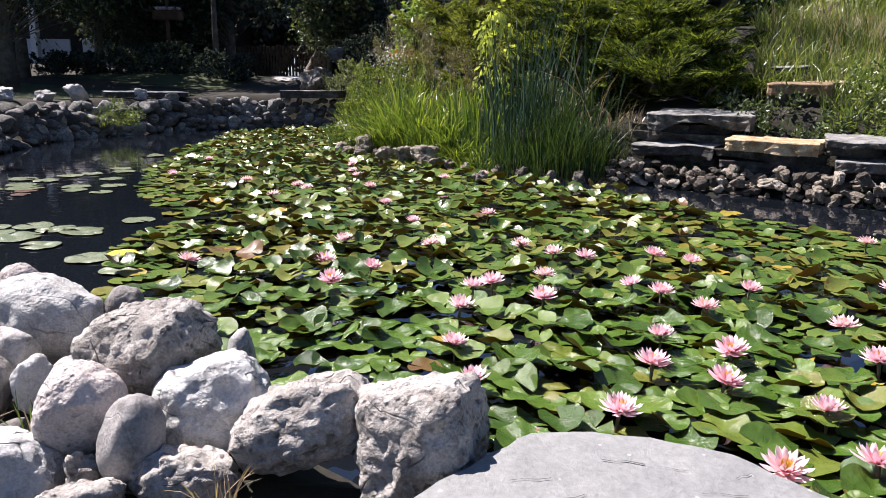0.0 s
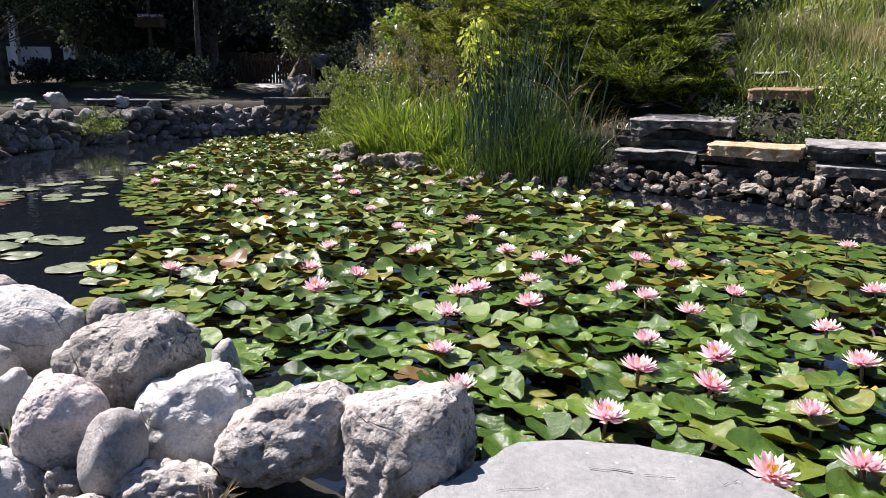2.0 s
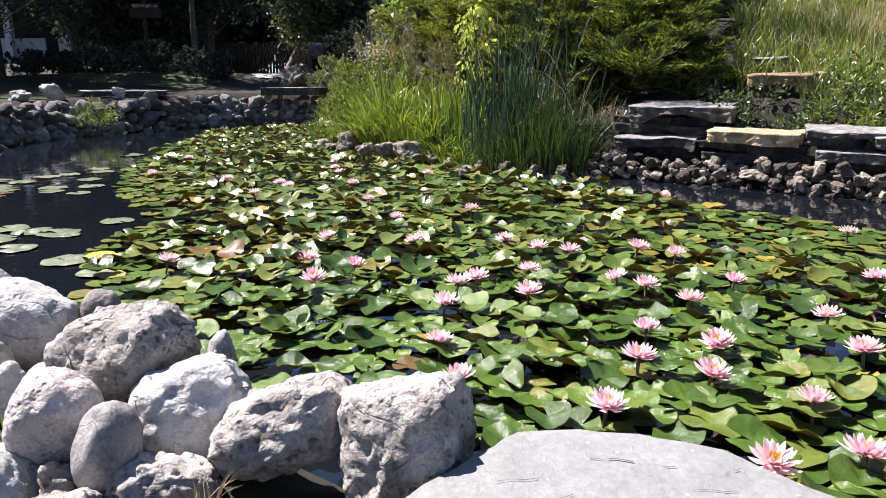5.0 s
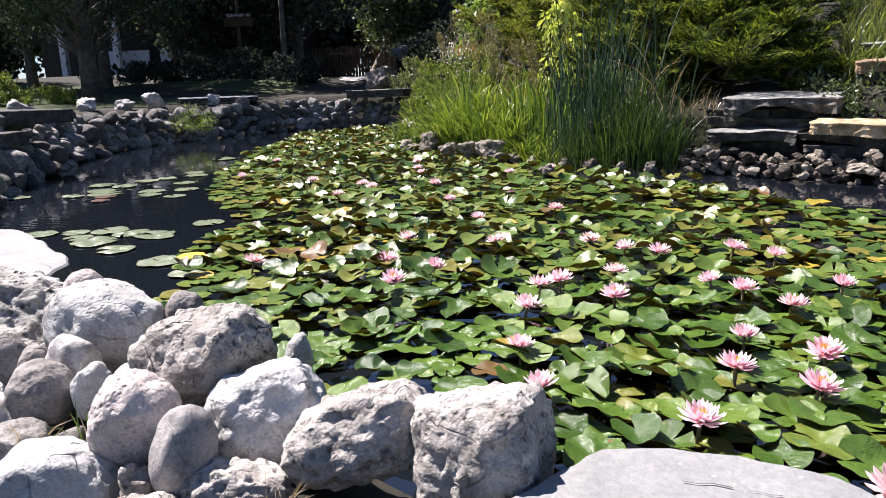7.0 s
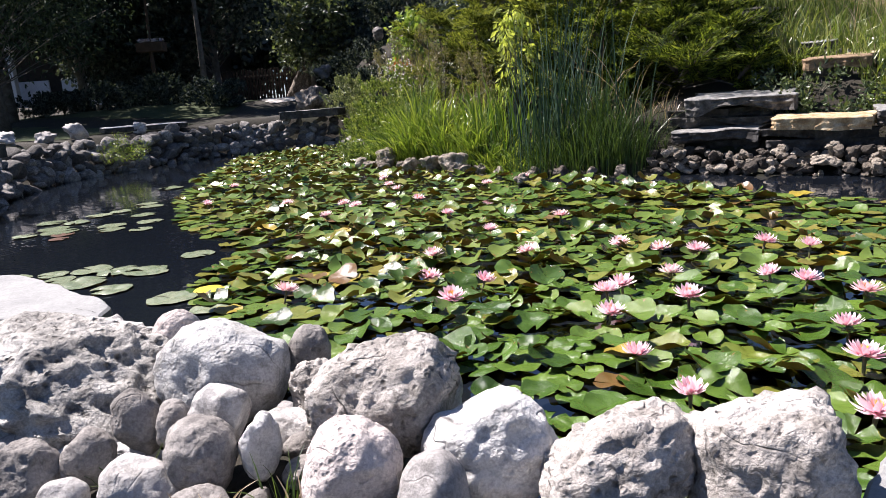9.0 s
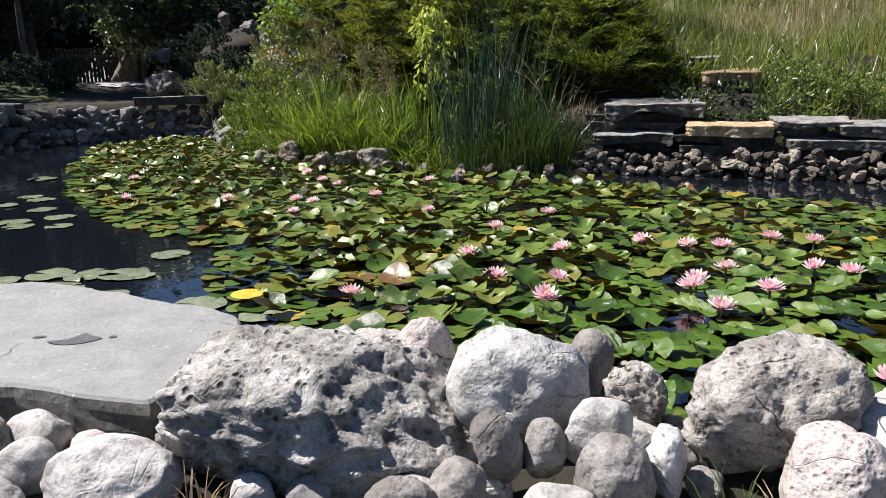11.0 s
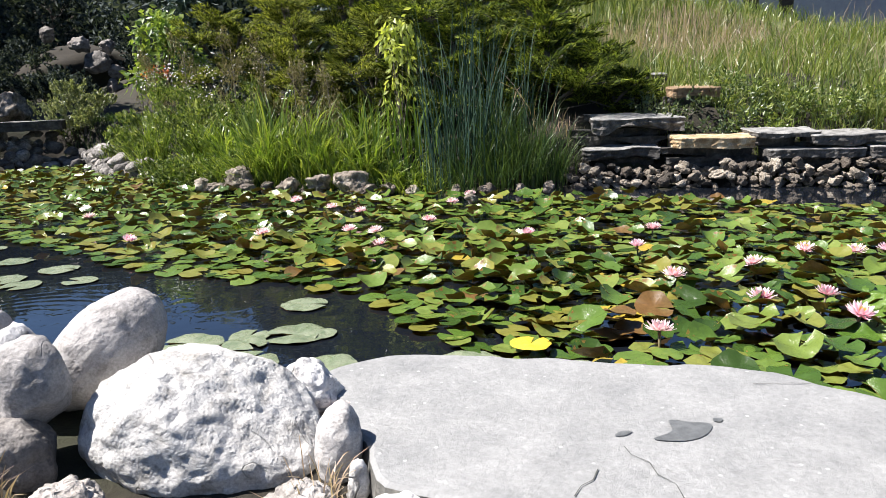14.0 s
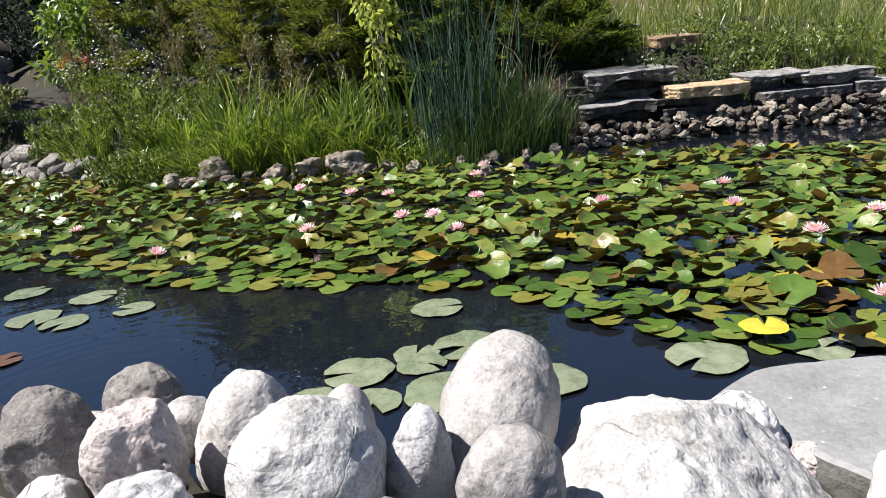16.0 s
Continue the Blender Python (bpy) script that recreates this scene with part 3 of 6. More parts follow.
def slab(name, corners, top, thick, mat, label, side_mat=None, step=0.045, rough=0.02, seed=1, level=False, wild=0.0, slope=(0, 0)):
    """A flat stone: an uneven outline through the corners, layered split sides, a slightly wavy top."""
    off = Vector((seed * 7.3, seed * 3.1, seed * 1.7))
    ring = []
    n = len(corners)
    for i in range(n):
        a, c = Vector(corners[i]), Vector(corners[(i + 1) % n])
        m = max(2, int((c - a).length / step))
        ring += [a.lerp(c, k / m) for k in range(m)]
    N = len(ring)
    ring = [(ring[k - 1] + ring[k] * 2 + ring[(k + 1) % N]) / 4 for k in range(N)]
    cen = sum(ring, Vector((0, 0))) / N
    out = []
    for k in range(N):
        e = ring[(k + 1) % N] - ring[k - 1]
        out.append(Vector((e.y, -e.x)).normalized())
    tilt = Vector((math.sin(seed * 2.7), math.cos(seed * 1.9))) * (0.0 if level else 0.012)
    verts, faces, fm = [], [], []
    levels = [(0.0, -0.30, 0), (0.0, -0.07, 0), (0.0, -0.018, 0), (0.010, 0.0, 1)]
    cuts = max(3, int(thick / 0.028))
    levels += [(0.012 + (thick - 0.014) * (q + 1) / cuts, None, 1) for q in range(cuts)]
    half = min((p - cen).length for p in ring)
    for li, (dz, inset, side) in enumerate(levels):
        for k, p in enumerate(ring):
            p3 = Vector((p.x, p.y, 0))
            w = rough * (1.5 * noise.noise(p3 * 3.5 + off) + 0.8 * noise.noise(p3 * 11 + off)) + wild * noise.noise(p3 * 1.9 + off * 2)
            if inset is None:
                w += rough * (0.45 * noise.noise(p3 * 5 + off + Vector((0, 0, li * 1.9))) - 0.5 * li / len(levels)) + rough * 0.35 * noise.noise(p3 * 30 + off + Vector((0, 0, li * 5.0)))
                q = p + out[k] * w
            else:
                q = p + out[k] * w + (cen - p).normalized() * -inset * min(1.0, half * 1.6)
            z = top - dz + (tilt + Vector(slope)).dot(q - cen) + (0.12 if level else 0.35) * rough * noise.noise(Vector((q.x, q.y, 1.0)) * 4 + off)
            z += (dz / thick) * wild * 0.9 * noise.noise(p3 * 2.6 + off * 3)
            verts.append((q.x, q.y, z))
    for li in range(len(levels) - 1):
        for k in range(N):
            k2 = (k + 1) % N
            faces.append((li * N + k2, li * N + k, (li + 1) * N + k, (li + 1) * N + k2))
            fm.append(levels[li + 1][2] if li != 2 else 0)
    c0 = len(verts)
    verts.append((cen.x, cen.y, top))
    for k in range(N):
        faces.append((c0, k, (k + 1) % N))
        fm.append(0)
    faces.append(tuple((len(levels) - 1) * N + k for k in range(N))[::-1])
    fm.append(1)
    me = mesh_from(name, verts, faces, [mat, side_mat or mat], False, fm)
    return tagged(new(name, me), label, "stone slab", "flat stone slabs")


def oriented(p, q, depth, out=0.0):
    """Corners of a slab whose front edge runs from p to q, with the depth behind it."""
    p, q = Vector(p), Vector(q)
    e = (q - p).normalized()
    nrm = Vector((-e.y, e.x))
    return [tuple(p - nrm * out), tuple(q - nrm * out), tuple(q + nrm * depth), tuple(p + nrm * depth)]


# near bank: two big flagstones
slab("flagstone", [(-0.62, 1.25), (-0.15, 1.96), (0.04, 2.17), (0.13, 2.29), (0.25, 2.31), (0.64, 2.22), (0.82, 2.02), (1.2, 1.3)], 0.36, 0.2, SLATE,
     "broad blue-grey flagstone at the water's edge", SHADED_SLATE_SIDE, seed=3, level=True)
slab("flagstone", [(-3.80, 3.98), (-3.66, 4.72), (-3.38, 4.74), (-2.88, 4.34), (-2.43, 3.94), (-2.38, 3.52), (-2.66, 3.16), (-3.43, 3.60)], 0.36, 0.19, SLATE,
     "broad grey flagstone bridging the bank, with a damp stain", SHADED_SLATE_SIDE, seed=5, level=True)
flag = scene.objects["flagstone.001"]
DAMP = material("damp_stone", [(0.10, 0.105, 0.105), (0.14, 0.145, 0.145)], 12, 0.35, 0.2, 60)
CRACK = material("dark_crack", [(0.05, 0.05, 0.045), (0.10, 0.10, 0.09)], 20, 0.9, 0.0)


def flat_patch(name, outline, z, mat, label):
    bm = bmesh.new()
    ring = []
    n = len(outline)
    for i in range(n):
        p0, p1, p2, p3 = (Vector(outline[(i + k) % n]) for k in (-1, 0, 1, 2))
        for t in (0, 0.25, 0.5, 0.75):
            q = 0.5 * (2 * p1 + (p2 - p0) * t + (2 * p0 - 5 * p1 + 4 * p2 - p3) * t * t + (3 * p1 - p0 - 3 * p2 + p3) * t ** 3)
            ring.append(bm.verts.new((q.x, q.y, z)))
    bm.faces.new(ring)
    bmesh.ops.triangulate(bm, faces=bm.faces[:])
    bm.normal_update()
    me = bpy.data.meshes.new(name)
    bm.to_mesh(me)
    bm.free()
    me.materials.append(mat)
    return part(name, me, flag, label)


def crack(points, width, z, owner=None):
    pts = [Vector(p) for p in points]
    v, f = [], []
    for i, p in enumerate(pts):
        d = (pts[min(i + 1, len(pts) - 1)] - pts[max(i - 1, 0)]).normalized()
        w = width * (0.4 + 0.6 * math.sin(1 + i * 2.1) ** 2)
        v += [(p.x - d.y * w, p.y + d.x * w, z), (p.x + d.y * w, p.y - d.x * w, z)]
        if i:
            f.append((2 * i - 2, 2 * i - 1, 2 * i + 1, 2 * i))
    return part("crack", mesh_from("crack", v, f, [CRACK]), owner or flag, "thin dark crack")


flat_patch("damp_stain", [(-3.11, 3.81), (-3.04, 3.815), (-2.995, 3.865), (-2.96, 3.83), (-2.92, 3.79), (-2.98, 3.755), (-3.05, 3.76)], 0.3632, DAMP, "dark damp stain")
flat_patch("damp_stain", [(-3.18, 3.875), (-3.15, 3.885), (-3.125, 3.87), (-3.155, 3.862)], 0.3632, DAMP, "small damp stain")
flat_patch("damp_stain", [(-2.90, 3.80), (-2.885, 3.81), (-2.87, 3.795), (-2.89, 3.785)], 0.3632, DAMP, "small damp stain")
crack([(-3.2, 3.82), (-3.215, 3.78), (-3.205, 3.73), (-3.23, 3.68), (-3.225, 3.63), (-3.26, 3.57), (-3.28, 3.5)], 0.0016, 0.3636)
crack([(-3.45, 3.71), (-3.41, 3.735), (-3.37, 3.74), (-3.33, 3.77)], 0.002, 0.3636)
crack([(-2.60, 3.905), (-2.55, 3.87), (-2.50, 3.845), (-2.46, 3.81)], 0.0016, 0.3636)
near_flag = scene.objects["flagstone"]
crack([(0.30, 2.150), (0.33, 2.143), (0.36, 2.148), (0.40, 2.135)], 0.0022, 0.3640, near_flag)
for fx, fy, turn, long in [(0.12, 2.05, 10, .05), (0.46, 2.12, -8, .035), (0.20, 1.98, 25, .04), (0.55, 2.02, 0, .05), (0.34, 1.93, -15, .03), (0.62, 2.10, 30, .025), (0.02, 1.95, 5, .04)]:
    ca, sa = math.cos(radians(turn)) * long, math.sin(radians(turn)) * long
    crack([(fx - ca, fy - sa), (fx - 0.3 * ca, fy - 0.3 * sa + 0.004), (fx + 0.4 * ca, fy + 0.4 * sa - 0.003), (fx + ca, fy + sa)], 0.0012, 0.3640, near_flag)
boulder(-1.60, 2.98, 0.375, 0.44, 0.36, 0.36, 1, 4, PALE, 4, 2.2)
boulder(-1.01, 2.59, 0.41, 0.52, 0.36, 0.34, 1, -15, ROUGH, 5, 2.6)
boulder(-0.75, 2.43, 0.335, 0.38, 0.29, 0.29, 8, -24, FACET, 6, 2.5)
boulder(-0.45, 2.30, 0.35, 0.42, 0.30, 0.27, 6, -15, ROUGH, 5, 2.6)
boulder(-0.145, 2.23, 0.33, 0.375, 0.31, 0.39, 6, 2, ROUGH, 4, 3.4)
boulder(-1.085, 2.31, 0.36, 0.24, 0.22, 0.28, 8, 20, PINK)
boulder(-0.897, 2.21, 0.325, 0.165, 0.17, 0.28, 8, 6, GREY, 2)
boulder(-0.75, 2.20, 0.235, 0.30, 0.21, 0.21, 8, 0, ROUGH)
boulder(-1.372, 2.54, 0.325, 0.12, 0.13, 0.20, 1, 0, FACET, 2, 2.2)
boulder(-1.523, 2.51, 0.315, 0.19, 0.18, 0.24, 1, 0, DUSKY)
boulder(-1.503, 2.64, 0.375, 0.185, 0.14, 0.19, 1, 8, GREY, 7, 2.8)
boulder(-1.764, 2.68, 0.345, 0.14, 0.13, 0.21, 1, -12, DUSKY)
boulder(-1.643, 2.65, 0.34, 0.11, 0.11, 0.17, 1, 0, DUSKY)
boulder(-1.955, 3.50, 0.285, 0.31, 0.24, 0.23, -14, 0, PINK)
boulder(-1.336, 3.05, 0.365, 0.15, 0.15, 0.26, 1, 10, DUSKY)
boulder(-1.27, 2.87, 0.31, 0.20, 0.18, 0.24, 1, 0, ROUGH)
boulder(-1.18, 3.04, 0.25, 0.22, 0.19, 0.24, 1, 0, ROUGH)
boulder(-0.867, 2.98, 0.27, 0.095, 0.11, 0.19, 8, 0, PALE)
boulder(-2.17, 3.07, 0.275, 0.96, 0.60, 0.52, -14, 6, DARK_ROUGH, 4, 3.8)
boulder(-1.835, 3.20, 0.39, 0.20, 0.17, 0.28, -14, 0, PINK)
boulder(-1.885, 2.61, 0.275, 0.145, 0.14, 0.19, 1, 10, DUSKY)
boulder(-1.67, 2.46, 0.25, 0.22, 0.19, 0.24, 1, 0, GREY)
boulder(-2.03, 2.56, 0.275, 0.19, 0.17, 0.20, 1, 0, DUSKY)
boulder(-1.88, 2.46, 0.23, 0.14, 0.11, 0.15, 1, 0, GREY)
boulder(-1.26, 2.19, 0.22, 0.35, 0.26, 0.25, 8, 0, FACET)
boulder(-1.02, 2.18, 0.23, 0.10, 0.09, 0.15, 8, 0, ROUGH)
boulder(-2.74, 2.98, 0.23, 0.37, 0.26, 0.24, -14, 0, GREY)
boulder(-2.98, 3.11, 0.23, 0.17, 0.14, 0.18, -14, 0, GREY)
boulder(-3.17, 3.25, 0.24, 0.24, 0.20, 0.24, -14, 0, DUSKY)
boulder(-3.09, 3.05, 0.20, 0.22, 0.15, 0.15, -14, 0, GREY)
boulder(-2.37, 2.84, 0.21, 0.13, 0.10, 0.13, -14, 0, GREY)
boulder(-2.23, 2.80, 0.21, 0.13, 0.10, 0.13, -14, 0, GREY)
boulder(-1.80, 2.70, 0.21, 0.19, 0.14, 0.13, -14, 0, FACET)
boulder(-1.99, 2.73, 0.21, 0.19, 0.12, 0.12, -14, 0, GREY)
boulder(-3.83, 3.92, 0.205, 0.36, 0.28, 0.28, -24, -15, FACET)
boulder(-3.60, 3.79, 0.185, 0.23, 0.20, 0.24, -24, 0, FACET)
boulder(-3.958, 4.07, 0.255, 0.22, 0.20, 0.22, -24, 0, ROUGH)
boulder(-3.33, 3.56, 0.18, 0.20, 0.14, 0.16, -24, 0, GREY)
boulder(-4.08, 3.91, 0.25, 0.12, 0.13, 0.20, -24, 0, ROUGH)
boulder(-4.07, 4.52, 0.335, 0.66, 0.50, 0.43, -30, 17, PALE, 3, 2.25)
boulder(-4.285, 4.87, 0.525, 0.27, 0.27, 0.45, 28, 58, GREY, 0, 2.05)
boulder(-3.765, 4.60, 0.36, 0.25, 0.20, 0.22, -30, 4, FACET, 9)
boulder(-3.70, 4.45, 0.30, 0.12, 0.10, 0.13, -30, 0, PINK)
boulder(-3.798, 4.24, 0.345, 0.125, 0.13, 0.25, -32, 4, GREY, 2)
boulder(-3.80, 4.11, 0.30, 0.055, 0.06, 0.14, -32, 0, FACET)
boulder(-4.478, 4.62, 0.54, 0.20, 0.17, 0.27, -30, 6, GREY, 4)
boulder(-4.737, 4.91, 0.565, 0.31, 0.30, 0.325, -30, 0, PALE, 0, 2.05)
boulder(-4.528, 4.845, 0.51, 0.15, 0.17, 0.28, -30, 0, FACET, 2, 2.2)
boulder(-4.52, 4.55, 0.385, 0.19, 0.17, 0.21, -30, 0, DUSKY, 5, 2.8)
boulder(-4.583, 5.02, 0.56, 0.125, 0.14, 0.20, -30, 0, GREY)
boulder(-4.72, 5.27, 0.485, 0.24, 0.22, 0.36, -30, 10, GREY)
boulder(-5.01, 5.01, 0.51, 0.235, 0.21, 0.28, -30, 0, FACET, 5, 2.4)
boulder(-4.963, 5.22, 0.575, 0.22, 0.20, 0.23, -30, 0, PINK, 9, 2.5)
boulder(-4.867, 5.56, 0.55, 0.205, 0.17, 0.20, -30, 0, DUSKY)
boulder(-5.088, 5.43, 0.555, 0.21, 0.22, 0.32, -30, 0, DUSKY)
boulder(-4.82, 5.36, 0.525, 0.13, 0.13, 0.17, -30, 0, GREY)
boulder(-5.20, 5.87, 0.51, 0.11, 0.11, 0.18, -30, 0, GREY)
boulder(-5.24, 5.27, 0.48, 0.17, 0.15, 0.20, -30, 0, DUSKY)
boulder(-5.13, 5.32, 0.475, 0.15, 0.13, 0.16, -30, 0, FACET)
boulder(-4.69, 4.69, 0.475, 0.195, 0.17, 0.23, -30, 0, FACET, 4, 2.3)
boulder(-4.67, 4.735, 0.365, 0.115, 0.12, 0.14, -32, 0, GREY)
boulder(-4.83, 4.66, 0.36, 0.20, 0.18, 0.26, -32, 0, GREY)
for x, y, w in [(-3.38, 3.50, .12), (-3.36, 3.22, .2), (-3.27, 3.32, .16), (-3.47, 3.42, .14), (-3.5, 3.2, .22), (-3.62, 3.36, .18), (-3.02, 2.95, .18), (-3.25, 3.05, .14)]:
    boulder(x, y, 0.2, w, w * 0.85, w * 0.8, x * 90, 0, ROUGH if w < 0.15 else GREY)
placed = [(o.matrix_world.translation.x, o.matrix_world.translation.y, max(o.dimensions[:2]) * 0.5) for o in scene.objects if o.name.startswith("boulder")]
frnd = random.Random(21)
for _ in range(900):
    # small stones wedged between the boulders
    x, y = frnd.uniform(-5.6, 0.9), frnd.uniform(1.6, 6.6)
    d = float(pond_distance(np.array([x]), np.array([y]))[0])
    s = frnd.uniform(0.09, 0.2)
    flag = (-3.95 < x < -2.2 and 3.0 < y < 4.85 and y > 3.1 - (x + 2.5) * 0.75 - 0.1) or x > -0.55
    if -0.06 < d < 0.75 and not flag and all(math.hypot(x - a, y - b_) > r * 0.75 + s * 0.4 for a, b_, r in placed):
        placed.append((x, y, s * 0.5))
        boulder(x, y, gz(x, y) + s * 0.28, s * frnd.uniform(1, 1.4), s, s * frnd.uniform(0.7, 1), frnd.uniform(0, 180), 0, frnd.choice([GREY, DUSKY, DUSKY, ROUGH, PINK]))

# right bank: terraces of split stone
slab("terrace_slab", oriented((3.01, 9.35), (3.91, 8.78), 0.5), 0.68, 0.15, OCHRE, "ochre sandstone slab on the terrace wall", OCHRE, rough=0.035, seed=11, wild=0.05, slope=(0.045, 0.07))
slab("terrace_slab", oriented((2.26, 10.3), (3.43, 9.62), 0.6, 0.08), 0.97, 0.15, GREY_SLAB, "thick grey weathered slab overhanging the terrace wall", SHADED_SLAB_SIDE, rough=0.055, seed=13, wild=0.16, slope=(0.045, 0.07))
slab("terrace_slab", oriented((3.96, 8.86), (4.75, 8.42), 0.5, 0.05), 0.735, 0.075, GREY_SLAB, "flat grey capping slab on the terrace wall", SHADED_SLAB_SIDE, rough=0.04, seed=16, wild=0.08, slope=(0.045, 0.07))
slab("terrace_slab", oriented((4.55, 8.44), (5.45, 7.9), 0.5, 0.06), 0.69, 0.12, GREY_SLAB, "flat grey capping slab on the terrace wall", SHADED_SLAB_SIDE, rough=0.04, seed=17, wild=0.10, slope=(0.045, 0.07))
slab("terrace_slab", oriented((4.0, 8.68), (5.15, 8.02), 0.4, 0.02), 0.50, 0.13, GREY_SLAB, "long grey layered slab low in the terrace wall", SHADED_SLAB_SIDE, rough=0.03, seed=18, wild=0.06, slope=(0.045, 0.07))
slab("terrace_slab", oriented((5.2, 8.0), (5.9, 7.55), 0.4, 0.02), 0.52, 0.15, GREY_SLAB, "grey layered slab low in the terrace wall", SHADED_SLAB_SIDE, rough=0.03, seed=19, wild=0.08, slope=(0.045, 0.07))
slab("terrace_slab", oriented((2.12, 10.14), (3.0, 9.58), 0.5, 0.0), 0.56, 0.16, GREY_SLAB, "grey layered stone low in the terrace wall", DARK_SHADED_STONE, rough=0.05, seed=15, wild=0.12, slope=(0.045, 0.07))
# Recessed layers: near-black base colour carries the shade of the slabs above.
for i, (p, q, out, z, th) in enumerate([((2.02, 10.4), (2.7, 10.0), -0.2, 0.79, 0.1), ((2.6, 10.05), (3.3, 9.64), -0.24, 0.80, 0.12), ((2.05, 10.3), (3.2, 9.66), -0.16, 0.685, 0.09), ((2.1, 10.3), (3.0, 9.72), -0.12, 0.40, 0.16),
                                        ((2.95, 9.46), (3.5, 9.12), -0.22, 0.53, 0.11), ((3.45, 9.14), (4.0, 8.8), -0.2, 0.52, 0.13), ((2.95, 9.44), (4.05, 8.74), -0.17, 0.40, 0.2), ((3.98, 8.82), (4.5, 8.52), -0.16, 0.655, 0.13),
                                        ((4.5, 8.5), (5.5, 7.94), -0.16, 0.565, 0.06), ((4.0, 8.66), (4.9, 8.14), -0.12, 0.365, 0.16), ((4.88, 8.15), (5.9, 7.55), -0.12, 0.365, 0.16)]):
    slab("terrace_stone", oriented(p, q, 0.4, out), z, th, DARK_SHADED_STONE, "layered stone recessed in the terrace wall, overhang shade in its dark colour", rough=0.05, seed=60 + i, wild=0.1)
slab("terrace_slab", oriented((3.8, 10.2), (4.5, 9.88), 0.4), 1.36, 0.12, SHADED_OCHRE, "weathered ochre slab set in the slope, browned for shade", SHADED_OCHRE, rough=0.035, seed=20, wild=0.06, slope=(0.045, 0.07))
slab("terrace_stone", oriented((3.86, 10.26), (4.36, 10.02), 0.4, -0.06), 1.23, 0.5, DARK_SHADED_STONE, "stone under the upper slab, shade put into its dark colour", rough=0.04, seed=21, wild=0.08)
slab("terrace_slab", oriented((4.2, 11.3), (4.6, 11.05), 0.4), gz(4.4, 11.2) + 0.34, 0.1, GREY_SLAB, "grey slab half hidden in the slope", DARK_SHADED_STONE, rough=0.03, seed=22, wild=0.08, slope=(0.045, 0.07))
slab("terrace_slab", oriented((4.6, 11.0), (5.1, 10.75), 0.4), gz(4.8, 10.9) + 0.2, 0.16, OCHRE, "brown slab half hidden in the slope", DARK_SHADED_STONE, rough=0.04, seed=27, wild=0.1, slope=(0.045, 0.07))
slab("wall_cap", [(-9.55, 18.35), (-7.95, 19.75), (-8.5, 20.6), (-10.2, 19.4)], 1.0, 0.13, PALE, "pale flat capping slab on the rubble wall", DARK_SHADED_STONE, seed=23)
slab("wall_cap", [(-5.75, 20.9), (-4.1, 21.2), (-4.0, 22.0), (-5.7, 21.7)], 1.08, 0.22, GREY_SLAB, "flat dark stone step at the pond's end", DARK_SHADED_STONE, seed=24)
slab("wall_cap", [(-8.6, 9.3), (-7.15, 9.7), (-7.0, 10.5), (-8.5, 10.6)], 1.0, 0.2, DARK_SHADED_STONE, "dark flat stone block on the bank", seed=25)
slab("wall_cap", [(-7.9, 8.6), (-7.05, 8.8), (-7.0, 9.5), (-7.9, 9.5)], 0.72, 0.2, DARK_SHADED_STONE, "dark flat stone block on the bank", seed=26)

# rubble: shared stone shapes
RUBBLES = [stone_mesh("rubble", JAGGED, 300 + i, 3, 12, 0.34, 0.2, 0.05, 2.8, True, 0.28, True) for i in range(14)]
ROUNDS = [stone_mesh("cobble", COBBLE, 340 + i, 3, 7, 0.18, 0.07, 0.01, 2.3, False, 0.5) for i in range(12)]


def rubble_wall(name, label, line, height, batter, size, meshes, seed, rows=None, irregular=0.3):
    """Stones stacked along a line, row over row, leaning back."""
    rnd = random.Random(seed)
    wall = tagged(new(name), label, "rubble wall", kind="structure")
    pts = [Vector(p) for p in line]
    for a, c in zip(pts, pts[1:]):
        e = c - a
        nrm = Vector((e.y, -e.x)).normalized()
        if pond_distance(np.array([(a.x + c.x) / 2 + nrm.x * 0.3]), np.array([(a.y + c.y) / 2 + nrm.y * 0.3]))[0] < 0:
            nrm = -nrm
        z = 0.0
        while z < height:
            s0 = size * rnd.uniform(0.8, 1.2)
            u = rnd.uniform(0, s0)
            while u < e.length:
                s = s0 * rnd.uniform(0.6, 1.45)
                p = a + e.normalized() * u + nrm * (batter * z + rnd.uniform(-0.1, 0.1) * irregular)
                ob = part("stone", rnd.choice(meshes), wall)
                ob.matrix_world = pose(p.x, p.y, max(z, gz(p.x, p.y) - 0.02) + s * 0.25 + rnd.uniform(-0.3, 0.3) * irregular * s, rnd.uniform(-25, 25), rnd.uniform(-25, 25), rnd.uniform(0, 360)) @ Matrix.Diagonal(
                    (s * rnd.uniform(0.9, 1.4), s * rnd.uniform(0.8, 1.1), s * rnd.uniform(0.6, 0.9), 1))
                u += s * rnd.uniform(0.62, 0.88)
            z += s0 * 0.5
    return wall


rubble_wall("wall_left", "rounded grey field stones piled up the pond bank", [(-5.5, 6.5), (-6.0, 7.4), (-6.7, 8.5), (-7.9, 11.1), (-8.8, 13.6)], 0.72, 0.6, 0.27, ROUNDS, 1, irregular=0.9)
rubble_wall("wall_far", "dry rubble wall of dark grey stones at the pond's end", [(-8.8, 13.6), (-8.9, 15.6), (-8.2, 18.0), (-7.3, 19.9), (-5.8, 20.8), (-4.2, 21.5)], 0.7, 0.5, 0.27, ROUNDS, 2, irregular=0.9)
